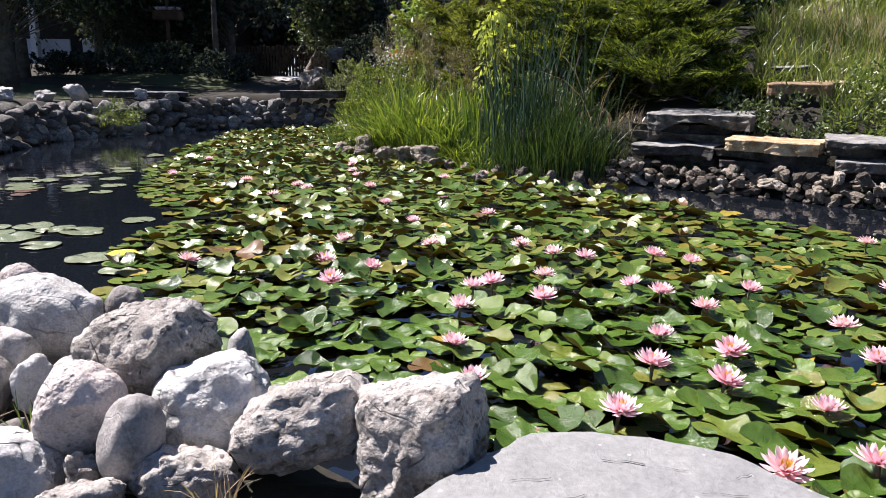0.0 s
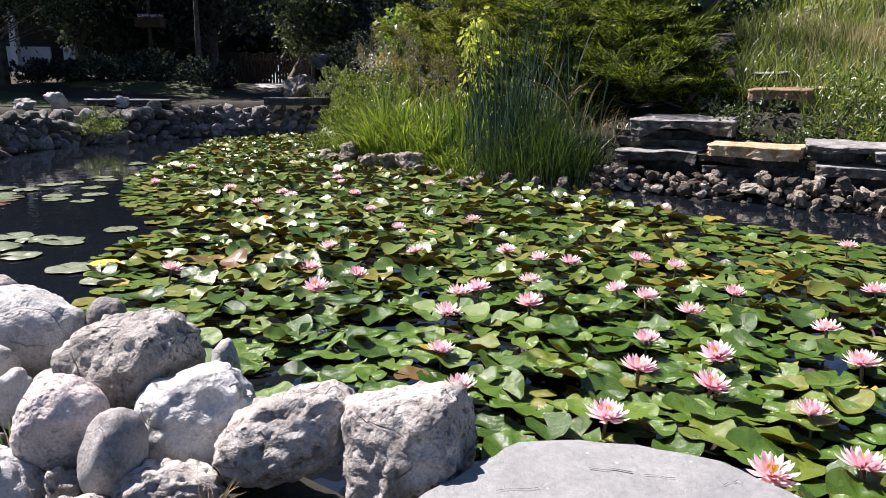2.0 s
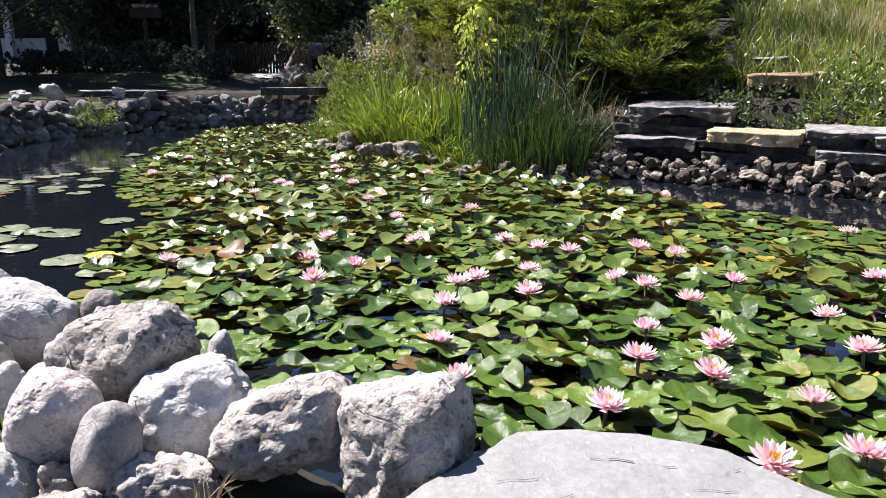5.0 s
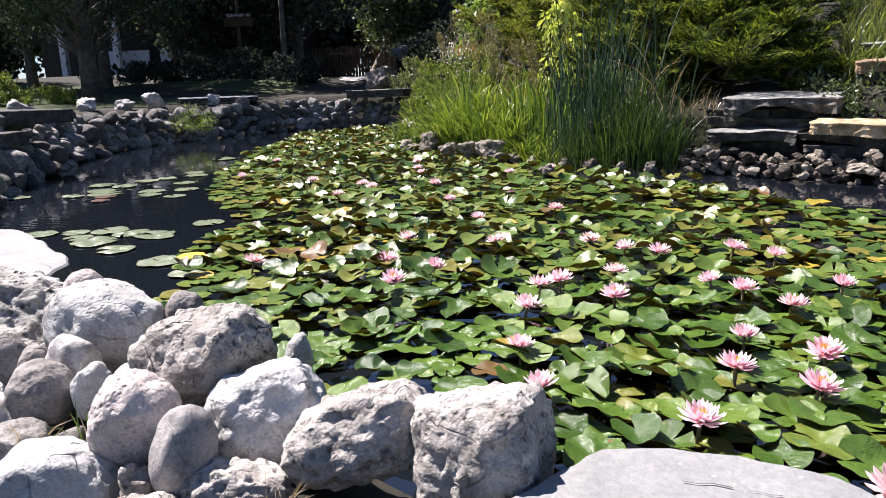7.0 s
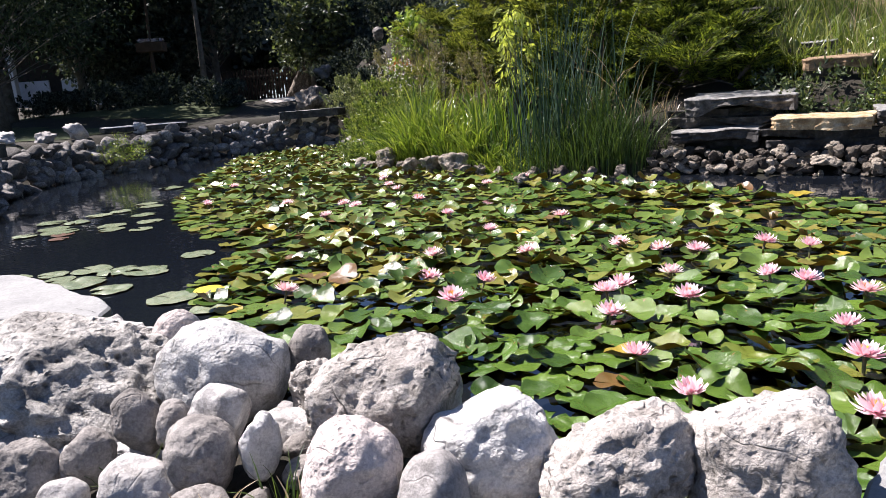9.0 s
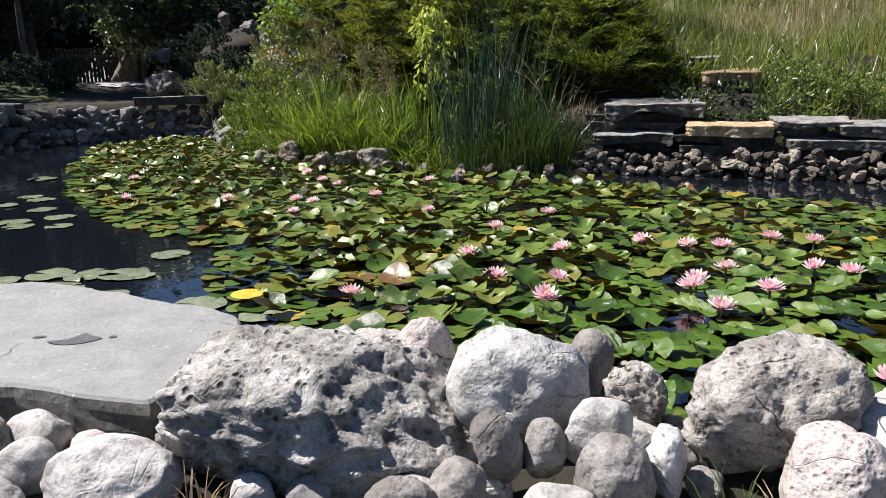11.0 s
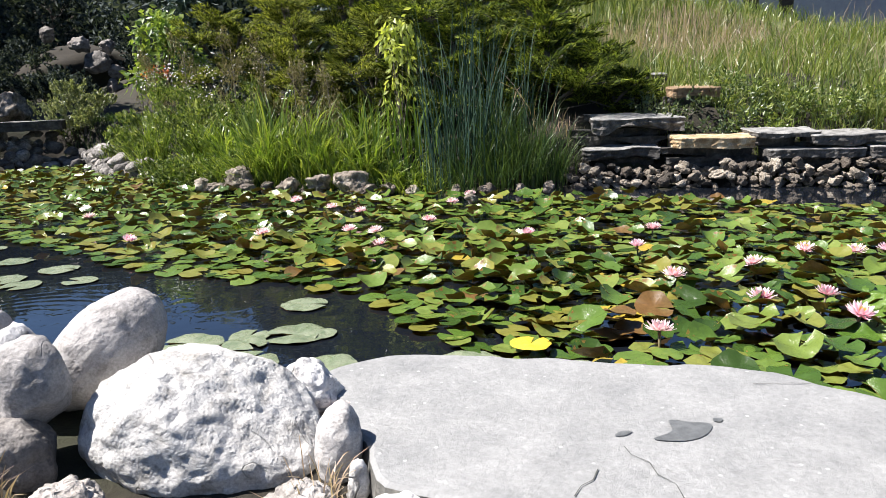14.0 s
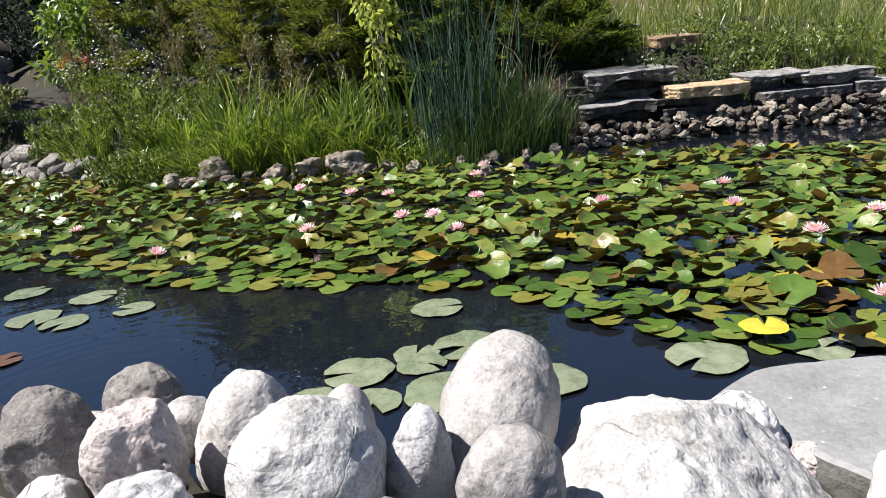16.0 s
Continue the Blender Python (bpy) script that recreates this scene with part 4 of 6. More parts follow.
rubble_wall("wall_bank", "grey stones heaped at the end of the planted bank", [(-4.2, 21.5), (-3.7, 20.6), (-3.4, 18.6), (-3.1, 16.8), (-2.85, 15.6)], 0.3, 0.6, 0.26, ROUNDS, 4, irregular=0.9)
rubble_wall("wall_right", "jagged pale rubble under the terrace slabs", [(1.75, 10.08), (2.35, 9.84), (2.9, 9.4), (3.5, 9.02), (4.3, 8.34), (5.0, 7.78), (5.75, 7.1)], 0.27, 0.4, 0.14, RUBBLES, 3, irregular=1.0)


def loose_stone(x, y, s, mats, label, seed, lift=0.3, flat=0.75, keep=0.42):
    me = stone_mesh("rock", mats, seed, 4, 13, 0.3, 0.2, 0.05, 2.6, True, keep)
    me.transform(Matrix.Diagonal((s, s * 0.85, s * flat, 1)))
    ob = new("rock", me)
    ob.matrix_world = pose(x, y, gz(x, y) + s * flat * lift, 0, 0, seed * 47 % 360)
    return tagged(ob, label, "rock", "loose rocks")


loose_stone(-7.0, 20.6, 0.62, GREY, "round dark grey rock on top of the rubble wall", 401)
for i, (x, y, s) in enumerate([(-8.9, 19.0, .5), (-9.6, 17.2, .7), (-9.9, 16.4, .55), (-10.1, 15.3, .6), (-9.0, 13.2, .6), (-9.4, 12.3, .7), (-8.6, 11.4, .6)]):
    loose_stone(x, y, s, GREY, "weathered grey rock on top of the rubble wall", 410 + i)
for i, (x, y, s) in enumerate([(-2.52, 13.4, .34), (-1.98, 13.08, .58), (-2.0, 12.6, .27), (-1.6, 12.15, .44), (-1.2, 11.88, .44), (-0.88, 11.55, .56), (-0.68, 11.36, .26), (-1.4, 12.0, .2), (-0.42, 11.22, .26), (-0.18, 11.0, .22), (0.02, 9.86, .27),
                               (0.28, 10.62, .22), (0.62, 10.4, .24), (1.0, 10.2, .2), (1.4, 10.05, .24), (-2.3, 13.75, .3), (-2.75, 14.9, .34), (-2.9, 15.7, .3), (-2.35, 13.2, .3), (-3.15, 16.8, .35), (-0.72, 11.72, .3), (-1.75, 12.62, .26)]):
    loose_stone(x, y, s, RUBBLE, "broken brownish rock edging the planted bank", 450 + i, 0.3, 0.8, 0.28).location.z = 0.02 + 0.26 * s
for i, (x, y, s, z) in enumerate([(-2.95, 34.0, .95, 3.9), (-1.95, 34.0, .8, 3.75), (-2.35, 33.6, 1.15, 3.15), (-1.75, 33.4, .8, 2.75), (-1.95, 33.3, .85, 2.2), (-4.1, 34.2, .8, 4.2), (-1.2, 34.4, .8, 2.2), (-1.4, 33.2, 1.0, 1.75), (-6.6, 33.4, 1.0, 2.7)]):
    loose_stone(x, y, s, DUSKY, "pale rough rock in the shaded rockery", 430 + i, 0.5, 0.8).location.z = z
rockery = tagged(new("rockery_mound", stone_mesh("rockery_mound", SOIL, 481, 4, 3, 0.2, 0.1, 0.02, 2.1)), "dark planted mound behind the rockery stones", "mound", kind="structure")
rockery.matrix_world = pose(-2.7, 36.0, 1.6, 0, 0, 0) @ Matrix.Diagonal((6.0, 4.6, 4.9, 1))
loose_stone(-5.2, 23.6, 1.2, RUBBLE, "brown cone-shaped rock beside the path", 445, 0.42, 0.95)


# ---- plants ----
def blade_mesh(name, base, height, width, lean, mat, droop=0.5, levels=4, fan=False):
    """Grass blades as bent tapered strips. base: n x 3."""
    n = len(base)
    ang = RNG.uniform(0, 2 * np.pi, n)
    side = np.c_[np.cos(ang), np.sin(ang), np.zeros(n)]
    la = np.arctan2(base[:, 1], base[:, 0]) + RNG.normal(0, 0.9, n) if fan else RNG.uniform(0, 2 * np.pi, n)
    ld = np.c_[np.cos(la), np.sin(la), np.zeros(n)] * (lean * RNG.uniform(0.2, 1.0, n))[:, None]
    V = []
    for i in range(levels):
        t = i / (levels - 1)
        p = base + ld * (height * t ** 2)[:, None]
        p[:, 2] += height * (t - droop * np.linalg.norm(ld, axis=1) * t ** 3)
        w = width * (1 - t) ** 0.6 * 0.5 + 0.0006
        V += [p - side * w[:, None], p + side * w[:, None]]
    verts = np.stack(V, 1).reshape(-1, 3)
    k = 2 * levels
    o = (np.arange(n) * k)[:, None]
    F = np.concatenate([o + np.array([[2 * i, 2 * i + 1, 2 * i + 3, 2 * i + 2]]) for i in range(levels - 1)], 1).reshape(-1, 4)
    return mesh_from(name, verts, F, [mat])


def leaf_mesh(name, centre, direction, length, width, mat):
    """Leaves as folded diamonds along a direction."""
    n = len(centre)
    d = direction / (np.linalg.norm(direction, axis=1, keepdims=True) + 1e-9)
    s = np.cross(d, RNG.normal(size=(n, 3)))
    s /= np.linalg.norm(s, axis=1, keepdims=True) + 1e-9
    L, W = np.broadcast_to(length, n)[:, None], np.broadcast_to(width, n)[:, None]
    up = np.cross(s, d)
    verts = np.stack([centre - d * L / 2, centre + s * W / 2 + up * W * 0.15, centre + d * L / 2, centre - s * W / 2 + up * W * 0.15], 1).reshape(-1, 3)
    return mesh_from(name, verts, (np.arange(n) * 4)[:, None] + np.arange(4)[None], [mat])


def grass_clump(name, x, y, n, height, width, spread, lean, mat, label, category="grass", group="", piece=""):
    a, r = RNG.uniform(0, 2 * np.pi, n), spread * np.sqrt(RNG.uniform(0, 1, n))
    px, py = r * np.cos(a), r * np.sin(a)
    z0 = gz(x, y)
    pz = np.maximum(ground_height(x + px, y + py), -0.05) - z0 - 0.02
    h = height * RNG.uniform(0.3, 1.12, n) ** 0.8
    base, w = np.c_[px, py, pz], width * RNG.uniform(0.6, 1.2, n)
    ob = new(name) if piece else new(name, blade_mesh(name, base, h, w, lean, mat, 0.55, 5, True))
    for i in range(n if piece else 0):
        part(piece, blade_mesh(piece, base[i:i + 1], h[i:i + 1], w[i:i + 1], lean, mat, 0.55, 6, True), ob)
    ob.location = (x, y, z0)
    return tagged(ob, label, category, group)


def crown_points(n, tips, spread):
    tips = np.array(tips)
    k = RNG.integers(0, len(tips), n)
    g = RNG.normal(size=(n, 3)) * spread
    return tips[k] + g, g


def plume_shrub(name, x, y, height, width, plumes, per, leaf, plume, mat, label, category, group="", low=0.1, z=None, rise=0.5):
    """A bush of feathery plumes: each a tapering spray of small leaves along its own axis."""
    z0 = gz(x, y) if z is None else z
    thing = tagged(new(name), label, category, group)
    thing.location = (x, y, z0)
    lobes = max(5, plumes // 17)
    lh = low + (1 - low) * (np.arange(lobes) + RNG.uniform(0, 1, lobes)) / lobes
    la = np.arange(lobes) * 2.4 + RNG.uniform(-0.6, 0.6, lobes)
    lr = RNG.uniform(0.45, 1.0, lobes) * width * 0.5 * np.sqrt(np.maximum(0.12, 1 - (np.abs(lh - 0.4) / 0.64) ** 2))
    size = RNG.uniform(0.7, 1.35, lobes)
    k = RNG.integers(0, lobes, plumes)
    T = np.c_[lr * np.cos(la), lr * np.sin(la), lh * height * 0.93][k] + RNG.normal(size=(plumes, 3)) * (np.array([0.125 * width, 0.125 * width, 0.036 * height]) * size[k][:, None])
    T[:, 2] = np.clip(T[:, 2], 0.04, height)
    a = np.arctan2(T[:, 1], T[:, 0]) + RNG.normal(0, 0.4, plumes)
    hz = T[:, 2] / height
    ax = np.c_[np.cos(a), np.sin(a), rise + 0.9 * hz] + RNG.normal(size=(plumes, 3)) * 0.35
    ax /= np.linalg.norm(ax, axis=1, keepdims=True)
    part("branchwork", tube_mesh("branchwork", [(0, 0, -0.1), (0.03, 0.02, height * 0.3), (0.0, 0.05, height * 0.8)], [0.05 * min(1, 0.5 * width), 0.035 * min(1, 0.5 * width), 0.004], BARK, 7), thing, "brown stem")
    k = np.repeat(np.arange(plumes), per)
    t = RNG.uniform(-0.5, 0.5, plumes * per)
    L = plume * RNG.uniform(0.6, 1.3, plumes)[k]
    c = T[k] + ax[k] * (t * L)[:, None] + RNG.normal(size=(len(k), 3)) * (0.16 * L * (0.62 - t))[:, None]
    c[:, 2] = np.maximum(c[:, 2], 0.02)
    d = ax[k] + RNG.normal(size=(len(k), 3)) * 0.55
    part("foliage", leaf_mesh("foliage", c, d, leaf[0] * RNG.uniform(0.6, 1.3, len(k)), leaf[1] * RNG.uniform(0.7, 1.2, len(k)), mat), thing)
    return thing


def shrub(name, x, y, height, width, n, leaf, mat, label, category="shrub", tips=26, spread=0.14, up=0.6, stem=0.02, low=0.15, group="", z=None):
    """A bush: stems to many tips, leaves gathered round the tips."""
    z0 = gz(x, y) if z is None else z
    thing = tagged(new(name), label, category, group)
    thing.location = (x, y, z0)
    T, paths = [], []
    for i in range(tips):
        a, r = RNG.uniform(0, 2 * np.pi), math.sqrt(RNG.uniform(0, 1))
        hz = RNG.uniform(low, 1.0)
        rr = r * width * 0.5 * math.sqrt(max(0.08, 1 - (abs(hz - 0.45) / 0.6) ** 2))
        T.append((rr * math.cos(a), rr * math.sin(a), height * hz))
    T = np.array(T)
    verts, faces = [], []
    for t in T:
        o = len(verts)
        for (f, w) in ((0, stem), (0.55, stem * 0.6), (1, stem * 0.25)):
            p = np.array([t[0] * f ** 1.3, t[1] * f ** 1.3, t[2] * f - 0.05])
            for q in ((w, 0, 0), (-w * 0.5, w * 0.87, 0), (-w * 0.5, -w * 0.87, 0)):
                verts.append(p + q)
        for l in range(2):
            for q in range(3):
                faces.append((o + 3 * l + q, o + 3 * l + (q + 1) % 3, o + 3 * l + 3 + (q + 1) % 3, o + 3 * l + 3 + q))
    part("branchwork", mesh_from("branchwork", verts, faces, [BARK]), thing, "thin brown stems")
    c, g = crown_points(n, T, spread * height ** 0.5)
    c[:, 2] = np.maximum(c[:, 2], 0.03)
    dirs = g / (np.linalg.norm(g, axis=1, keepdims=True) + 1e-6) + RNG.normal(size=(n, 3)) * 0.5 + np.array([0, 0, up])
    part("foliage", leaf_mesh("foliage", c, dirs, leaf[0] * RNG.uniform(0.6, 1.3, n), leaf[1] * RNG.uniform(0.7, 1.2, n), mat), thing)
    return thing


def tree(name, x, y, height, width, n, leaf, mat, label, trunk=0.2, crown_low=0.3, droop=0.0, tips=60, spread=0.3, conifer=False, lean=0.0):
    z0 = gz(x, y)
    thing = tagged(new(name), label, "tree", "trees round the garden")
    thing.location = (x, y, z0)
    top = Vector((lean * height, 0, height * 0.92))
    part("trunk", tube_mesh("trunk", [Vector((0, 0, -0.2)), Vector((lean * height * 0.2, 0.02, height * 0.25)), Vector((lean * height * 0.6, -0.03, height * 0.6)), top],
                            [trunk * 1.25, trunk * 0.85, trunk * 0.5, trunk * 0.08], BARK, 10), thing, "rough grey-brown trunk")
    T = []
    for i in range(tips):
        hz = RNG.uniform(crown_low, 1.0)
        prof = (1.02 - hz) / (1 - crown_low) if conifer else math.sqrt(max(0.05, 1 - ((hz - 0.62) / 0.42) ** 2))
        a, r = RNG.uniform(0, 2 * np.pi), width * 0.5 * prof * RNG.uniform(0.35, 1.0)
        T.append((lean * height * hz + r * math.cos(a), r * math.sin(a), height * hz - droop * r * RNG.uniform(0.3, 1)))
    verts, faces = [], []
    for t in T:
        o = len(verts)
        f0 = max(0.15, t[2] / height - 0.22)
        s = np.array([lean * height * f0, 0, height * f0])
        for f, w in ((0, trunk * 0.17), (0.5, trunk * 0.1), (1, 0.008)):
            p = s + (np.array(t) - s) * f + np.array([0, 0, 0.12 * math.sin(math.pi * f)])
            for q in ((w, 0, 0), (-w * 0.5, w * 0.6, w * 0.6), (-w * 0.5, -w * 0.6, -w * 0.6)):
                verts.append(p + q)
        for l in range(2):
            for q in range(3):
                faces.append((o + 3 * l + q, o + 3 * l + (q + 1) % 3, o + 3 * l + 3 + (q + 1) % 3, o + 3 * l + 3 + q))
    part("branchwork", mesh_from("branchwork", verts, faces, [BARK]), thing)
    c, g = crown_points(n, T, spread)
    dirs = RNG.normal(size=(n, 3)) + np.array([0, 0, -0.7 if droop else 0.1]) + g
    part("crown", leaf_mesh("crown", c, dirs, leaf[0] * RNG.uniform(0.6, 1.3, n), leaf[1] * RNG.uniform(0.7, 1.2, n), mat), thing)
    return thing


def bough_shrub(name, x, y, height, width, boughs, per, leaf, mat, label, category, group="", low=0.2, flat=0.3, rise=0.5, z=None, length=0.62):
    """A bush of rounded lobes with gaps between them: flat sprays of small leaves that arch out of each lobe."""
    z0 = gz(x, y) if z is None else z
    thing = tagged(new(name), label, category, group)
    thing.location = (x, y, z0)
    stems, C, D = [], [], []
    lobes = max(4, boughs // 11)
    hz = low + (1 - low) * (np.arange(lobes) + RNG.uniform(0, 1, lobes)) / lobes
    la = np.arange(lobes) * 2.4 + RNG.uniform(-0.5, 0.5, lobes)
    lr = width * 0.5 * np.maximum(0.15, 1 - (np.maximum(0, hz - 0.3) / 0.78) ** 3) * RNG.uniform(0.35, 0.85, lobes)
    size = width * RNG.uniform(0.17, 0.27, lobes)
    for i in range(boughs):
        l = i % lobes
        a = i * 2.4 + RNG.uniform(-0.6, 0.6)
        out, side = np.array([math.cos(a), math.sin(a), 0]), np.array([-math.sin(a), math.cos(a), 0])
        L = size[l] * RNG.uniform(0.75, 1.35)
        tip_rise = rise * RNG.uniform(-0.2, 2.2)
        start = np.array([lr[l] * math.cos(la[l]), lr[l] * math.sin(la[l]), hz[l] * height - 0.25 * size[l]]) + out * 0.1 * size[l]
        n = int(per * (0.4 + 0.8 * L / length))
        t = RNG.uniform(0, 1, n) ** 0.75
        k = RNG.integers(0, 7, n)
        fan = ((k - 3) / 3.0) * 0.55 * L * t * (1.15 - 0.75 * t) + RNG.normal(0, 0.035, n) * (1 + L)
        lift = tip_rise * L * (t - 0.25 * t ** 3) + RNG.normal(0, flat * 0.35, n) * L * (1.1 - t) - 0.12 * np.abs(fan)
        C.append(start + out * (L * t)[:, None] + side * fan[:, None] + np.c_[np.zeros(n), np.zeros(n), lift])
        D.append(out * 1.0 + side * ((k - 3) / 3.0 * 0.8)[:, None] + np.array([0, 0, 0.25 + tip_rise * 0.5]) + RNG.normal(size=(n, 3)) * 0.4)
        stems.append((start * np.array([0.15, 0.15, 0.55]), start, start + out * L * 0.8 + np.array([0, 0, tip_rise * L * 0.6])))
    verts, faces = [], []
    for st in stems:
        o = len(verts)
        for p, w in zip(st, (0.022, 0.014, 0.004)):
            verts += [p + np.array(q) * w for q in ((1, 0, 0), (-0.5, 0.8, 0.3), (-0.5, -0.8, -0.3))]
        faces += [(o + 3 * l + q, o + 3 * l + (q + 1) % 3, o + 3 * l + 3 + (q + 1) % 3, o + 3 * l + 3 + q) for l in (0, 1) for q in range(3)]
    part("branchwork", mesh_from("branchwork", verts, faces, [BARK]), thing, "dark brown branches")
    C, D = np.concatenate(C), np.concatenate(D)
    C[:, 2] = np.maximum(C[:, 2], 0.03)
    n = len(C)
    part("foliage", leaf_mesh("foliage", C, D, leaf[0] * RNG.uniform(0.6, 1.3, n), leaf[1] * RNG.uniform(0.7, 1.2, n), mat), thing)
    return thing


# planted bank across the water
for i, (x, y, h, n, sp, ln) in enumerate([(-1.75, 13.25, .95, 420, .24, 1.15), (-1.4, 12.95, 1.0, 400, .22, 1.1), (-1.1, 12.55, .9, 300, .2, 1.0), (-2.05, 13.7, .8, 220, .2, 1.2), (-0.8, 12.2, .85, 240, .18, 1.0), (-0.5, 11.9, .8, 200, .17, 1.0),
                                          (-2.75, 17.3, .85, 130, .2, .7), (-2.8, 16.4, .9, 120, .22, .6), (-0.3, 11.55, .6, 150, .16, 1.1), (-0.1, 11.3, .5, 150, .18, 1.2), (-2.45, 14.6, .6, 140, .18, 1.1),
                                          (-1.5, 13.6, 1.05, 160, .2, .8), (-0.9, 12.9, 1.1, 140, .2, .7), (0.1, 11.05, .45, 140, .2, 1.2), (-2.2, 15.0, .8, 160, .22, .9), (-2.7, 17.0, .9, 180, .28, .8), (-1.9, 14.5, .8, 160, .22, 1.0), (-0.3, 12.3, 1.0, 120, .18, .8)]):
    grass_clump("sedge_clump", x, y, int(n * 0.9), h, 0.026, sp * 1.3, ln, SEDGE, "bright green arching sedge clump on the pond bank", "sedge", "sedge clumps")
for x, y, h, n in [(-0.02, 11.6, 1.3, 22), (-0.3, 11.8, 1.1, 18), (-1.3, 13.3, 1.3, 14), (0.2, 11.45, 1.1, 16), (-0.55, 12.2, 1.05, 14), (-1.6, 13.7, 1.2, 14)]:
    grass_clump("iris_clump", x, y, n, h, 0.042, 0.22, 0.3, IRIS, "upright broad iris leaves in the bank planting", "iris", "iris clumps", "leaf")
for i, (x, y, h, n) in enumerate([(0.3, 11.0, 2.15, 30), (0.5, 10.85, 2.35, 38), (0.75, 10.8, 2.25, 34), (0.55, 11.3, 2.2, 30), (0.95, 11.1, 2.2, 26), (1.3, 10.9, 2.0, 20), (1.7, 10.8, 1.9, 12)]):
    grass_clump("bulrush_clump", x, y, n, h, 0.019, 0.34, 0.3, RUSH, "tall dark blue-green bulrush stems in the water's edge", "bulrush", "bulrush clumps", "stem")
for i, (x, y, h, n) in enumerate([(0.9, 10.55, .9, 220), (1.25, 10.4, 1.1, 260), (1.55, 10.3, .95, 180), (1.8, 10.4, .6, 70), (0.5, 10.75, .8, 200), (1.1, 10.8, 1.1, 200), (0.2, 10.85, .5, 120)]):
    grass_clump("reed_clump", x, y, n, h, 0.012, 0.28, 0.6, REED, "fine green reeds thinning to dry tips at the bank", "reed", "reed clumps")
for x, y in [(2.15, 10.6), (2.0, 10.8)]:
    grass_clump("dry_grass_clump", x, y, 22, 0.4, 0.01, 0.2, 1.0, DRY, "dry straw-coloured grass tuft beside the slabs", "grass")
for x, y, h in [(1.3, 10.8, 1.9), (1.75, 10.7, 1.7), (1.0, 11.2, 2.0)]:
    grass_clump("dry_stem_clump", x, y, 6, h, 0.012, 0.25, 0.9, DRY, "thin bent straw stems leaning out of the reeds", "grass", "dry stems", "stem")
for x, y, h, w, n in [(-2.4, 16.1, .75, 1.3, 80), (-2.75, 16.9, .6, .9, 60), (-2.95, 17.9, .6, .9, 60), (-3.1, 19.0, .6, 1.0, 60), (-1.85, 15.7, .7, 1.2, 80), (-2.1, 17.0, 1.2, 1.3, 70), (-2.75, 17.9, .8, 1.0, 60), (-2.2, 15.1, .5, .8, 50), (-1.6, 16.6, 1.3, 1.2, 70), (-1.1, 15.4, 1.3, 1.1, 60), (-1.5, 14.6, .8, .8, 50), (-2.7, 15.2, .45, .9, 50), (-2.3, 14.1, .45, .7, 40), (-2.55, 14.6, .5, .8, 50), (-2.15, 13.6, .3, .6, 30)]:
    plume_shrub("weed_bush", x, y, h * 0.85, w * 1.05, int(n * 1.1), 46, (0.08, 0.024), 0.3, WEED, "straggly yellow-green weeds with small leaves", "weeds", "weeds on the bank", rise=1.3)
for x, y, h, w in [(-0.95, 15.2, 2.0, .55), (-1.25, 16.2, 2.3, .6), (-0.6, 14.6, 1.7, .5), (-1.9, 17.4, 1.9, .7), (-0.2, 14.0, 1.6, .5), (-2.35, 18.4, 1.5, .7)]:
    plume_shrub("weed_spikes", x, y, h, w, 34, 44, (0.06, 0.014), 0.5, BROWN_WEED, "tall feathery brownish-green weed spikes", "weeds", "weed spikes", rise=3.0)
for x, y, h in [(-2.15, 17.4, 1.4), (-1.75, 16.2, 1.3), (-2.6, 18.6, 1.3)]:
    shrub("white_flowers", x, y, h, 0.8, 70, (0.035, 0.03), WHITE_FLOWER, "tiny white flowers on thin stems above the weeds", "flowers", 18, 0.07, 0.2, 0.004, 0.6, group="white flowers")
for i, (x, y, h, w, n, mt) in enumerate([(-0.1, 15.6, 2.1, 2.0, 30, 1), (0.75, 14.2, 2.1, 2.0, 34, 1), (1.75, 13.2, 2.2, 2.3, 40, 0), (2.9, 12.3, 2.0, 2.2, 40, 0), (0.3, 17.0, 2.7, 2.6, 36, 1), (2.3, 15.0, 3.3, 2.8, 44, 0), (3.7, 13.6, 2.6, 2.2, 36, 0),
                                         (-0.9, 18.0, 2.2, 2.0, 28, 1), (2.55, 11.5, 1.25, 1.9, 28, 0), (3.45, 11.2, 1.0, 1.5, 20, 0), (3.15, 10.75, .6, 1.1, 12, 0), (1.5, 12.0, 1.5, 1.5, 24, 0), (1.2, 16.2, 3.2, 2.4, 36, 0)]):
    bough_shrub("juniper", x, y, h, w, n * 3, 165, (0.12, 0.019), OLIVE if mt else JUNIPER, "olive feathery juniper with layered sprays" if mt else "yellow-green juniper with flat layered sprays and dark gaps", "juniper", "junipers")
shrub("sapling", 0.22, 12.1, 1.8, 0.5, 270, (0.125, 0.06), SAPLING, "slender sapling with bright yellow-green leaves", "sapling", 14, 0.06, -1.3, 0.008, 0.3)
shrub("broadleaf_shrub", -1.8, 20.8, 2.4, 1.5, 900, (0.2, 0.12), BROAD, "broad-leaved bright green shrub", "shrub", 40, 0.1, -0.6, 0.02, 0.35)
shrub("orange_flowers", -2.1, 19.9, 1.15, 0.9, 80, (0.06, 0.035), ORANGE, "orange-red flowers among the shrubs", "flowers", 14, 0.06, 0.2, 0.006, 0.85)
yellow = new("yellow_leaf", leaf_mesh("yellow_leaf", np.array([[0.0, 0, 0], [0.03, 0.02, -0.08]]), np.array([[0.1, 0.0, 1.0], [0.3, 0, 1]]), 0.32, 0.17, SAPLING))
yellow.location = (-1.98, 16.2, 1.28)
tagged(yellow, "large bright yellow leaf standing above the weeds", "leaf")
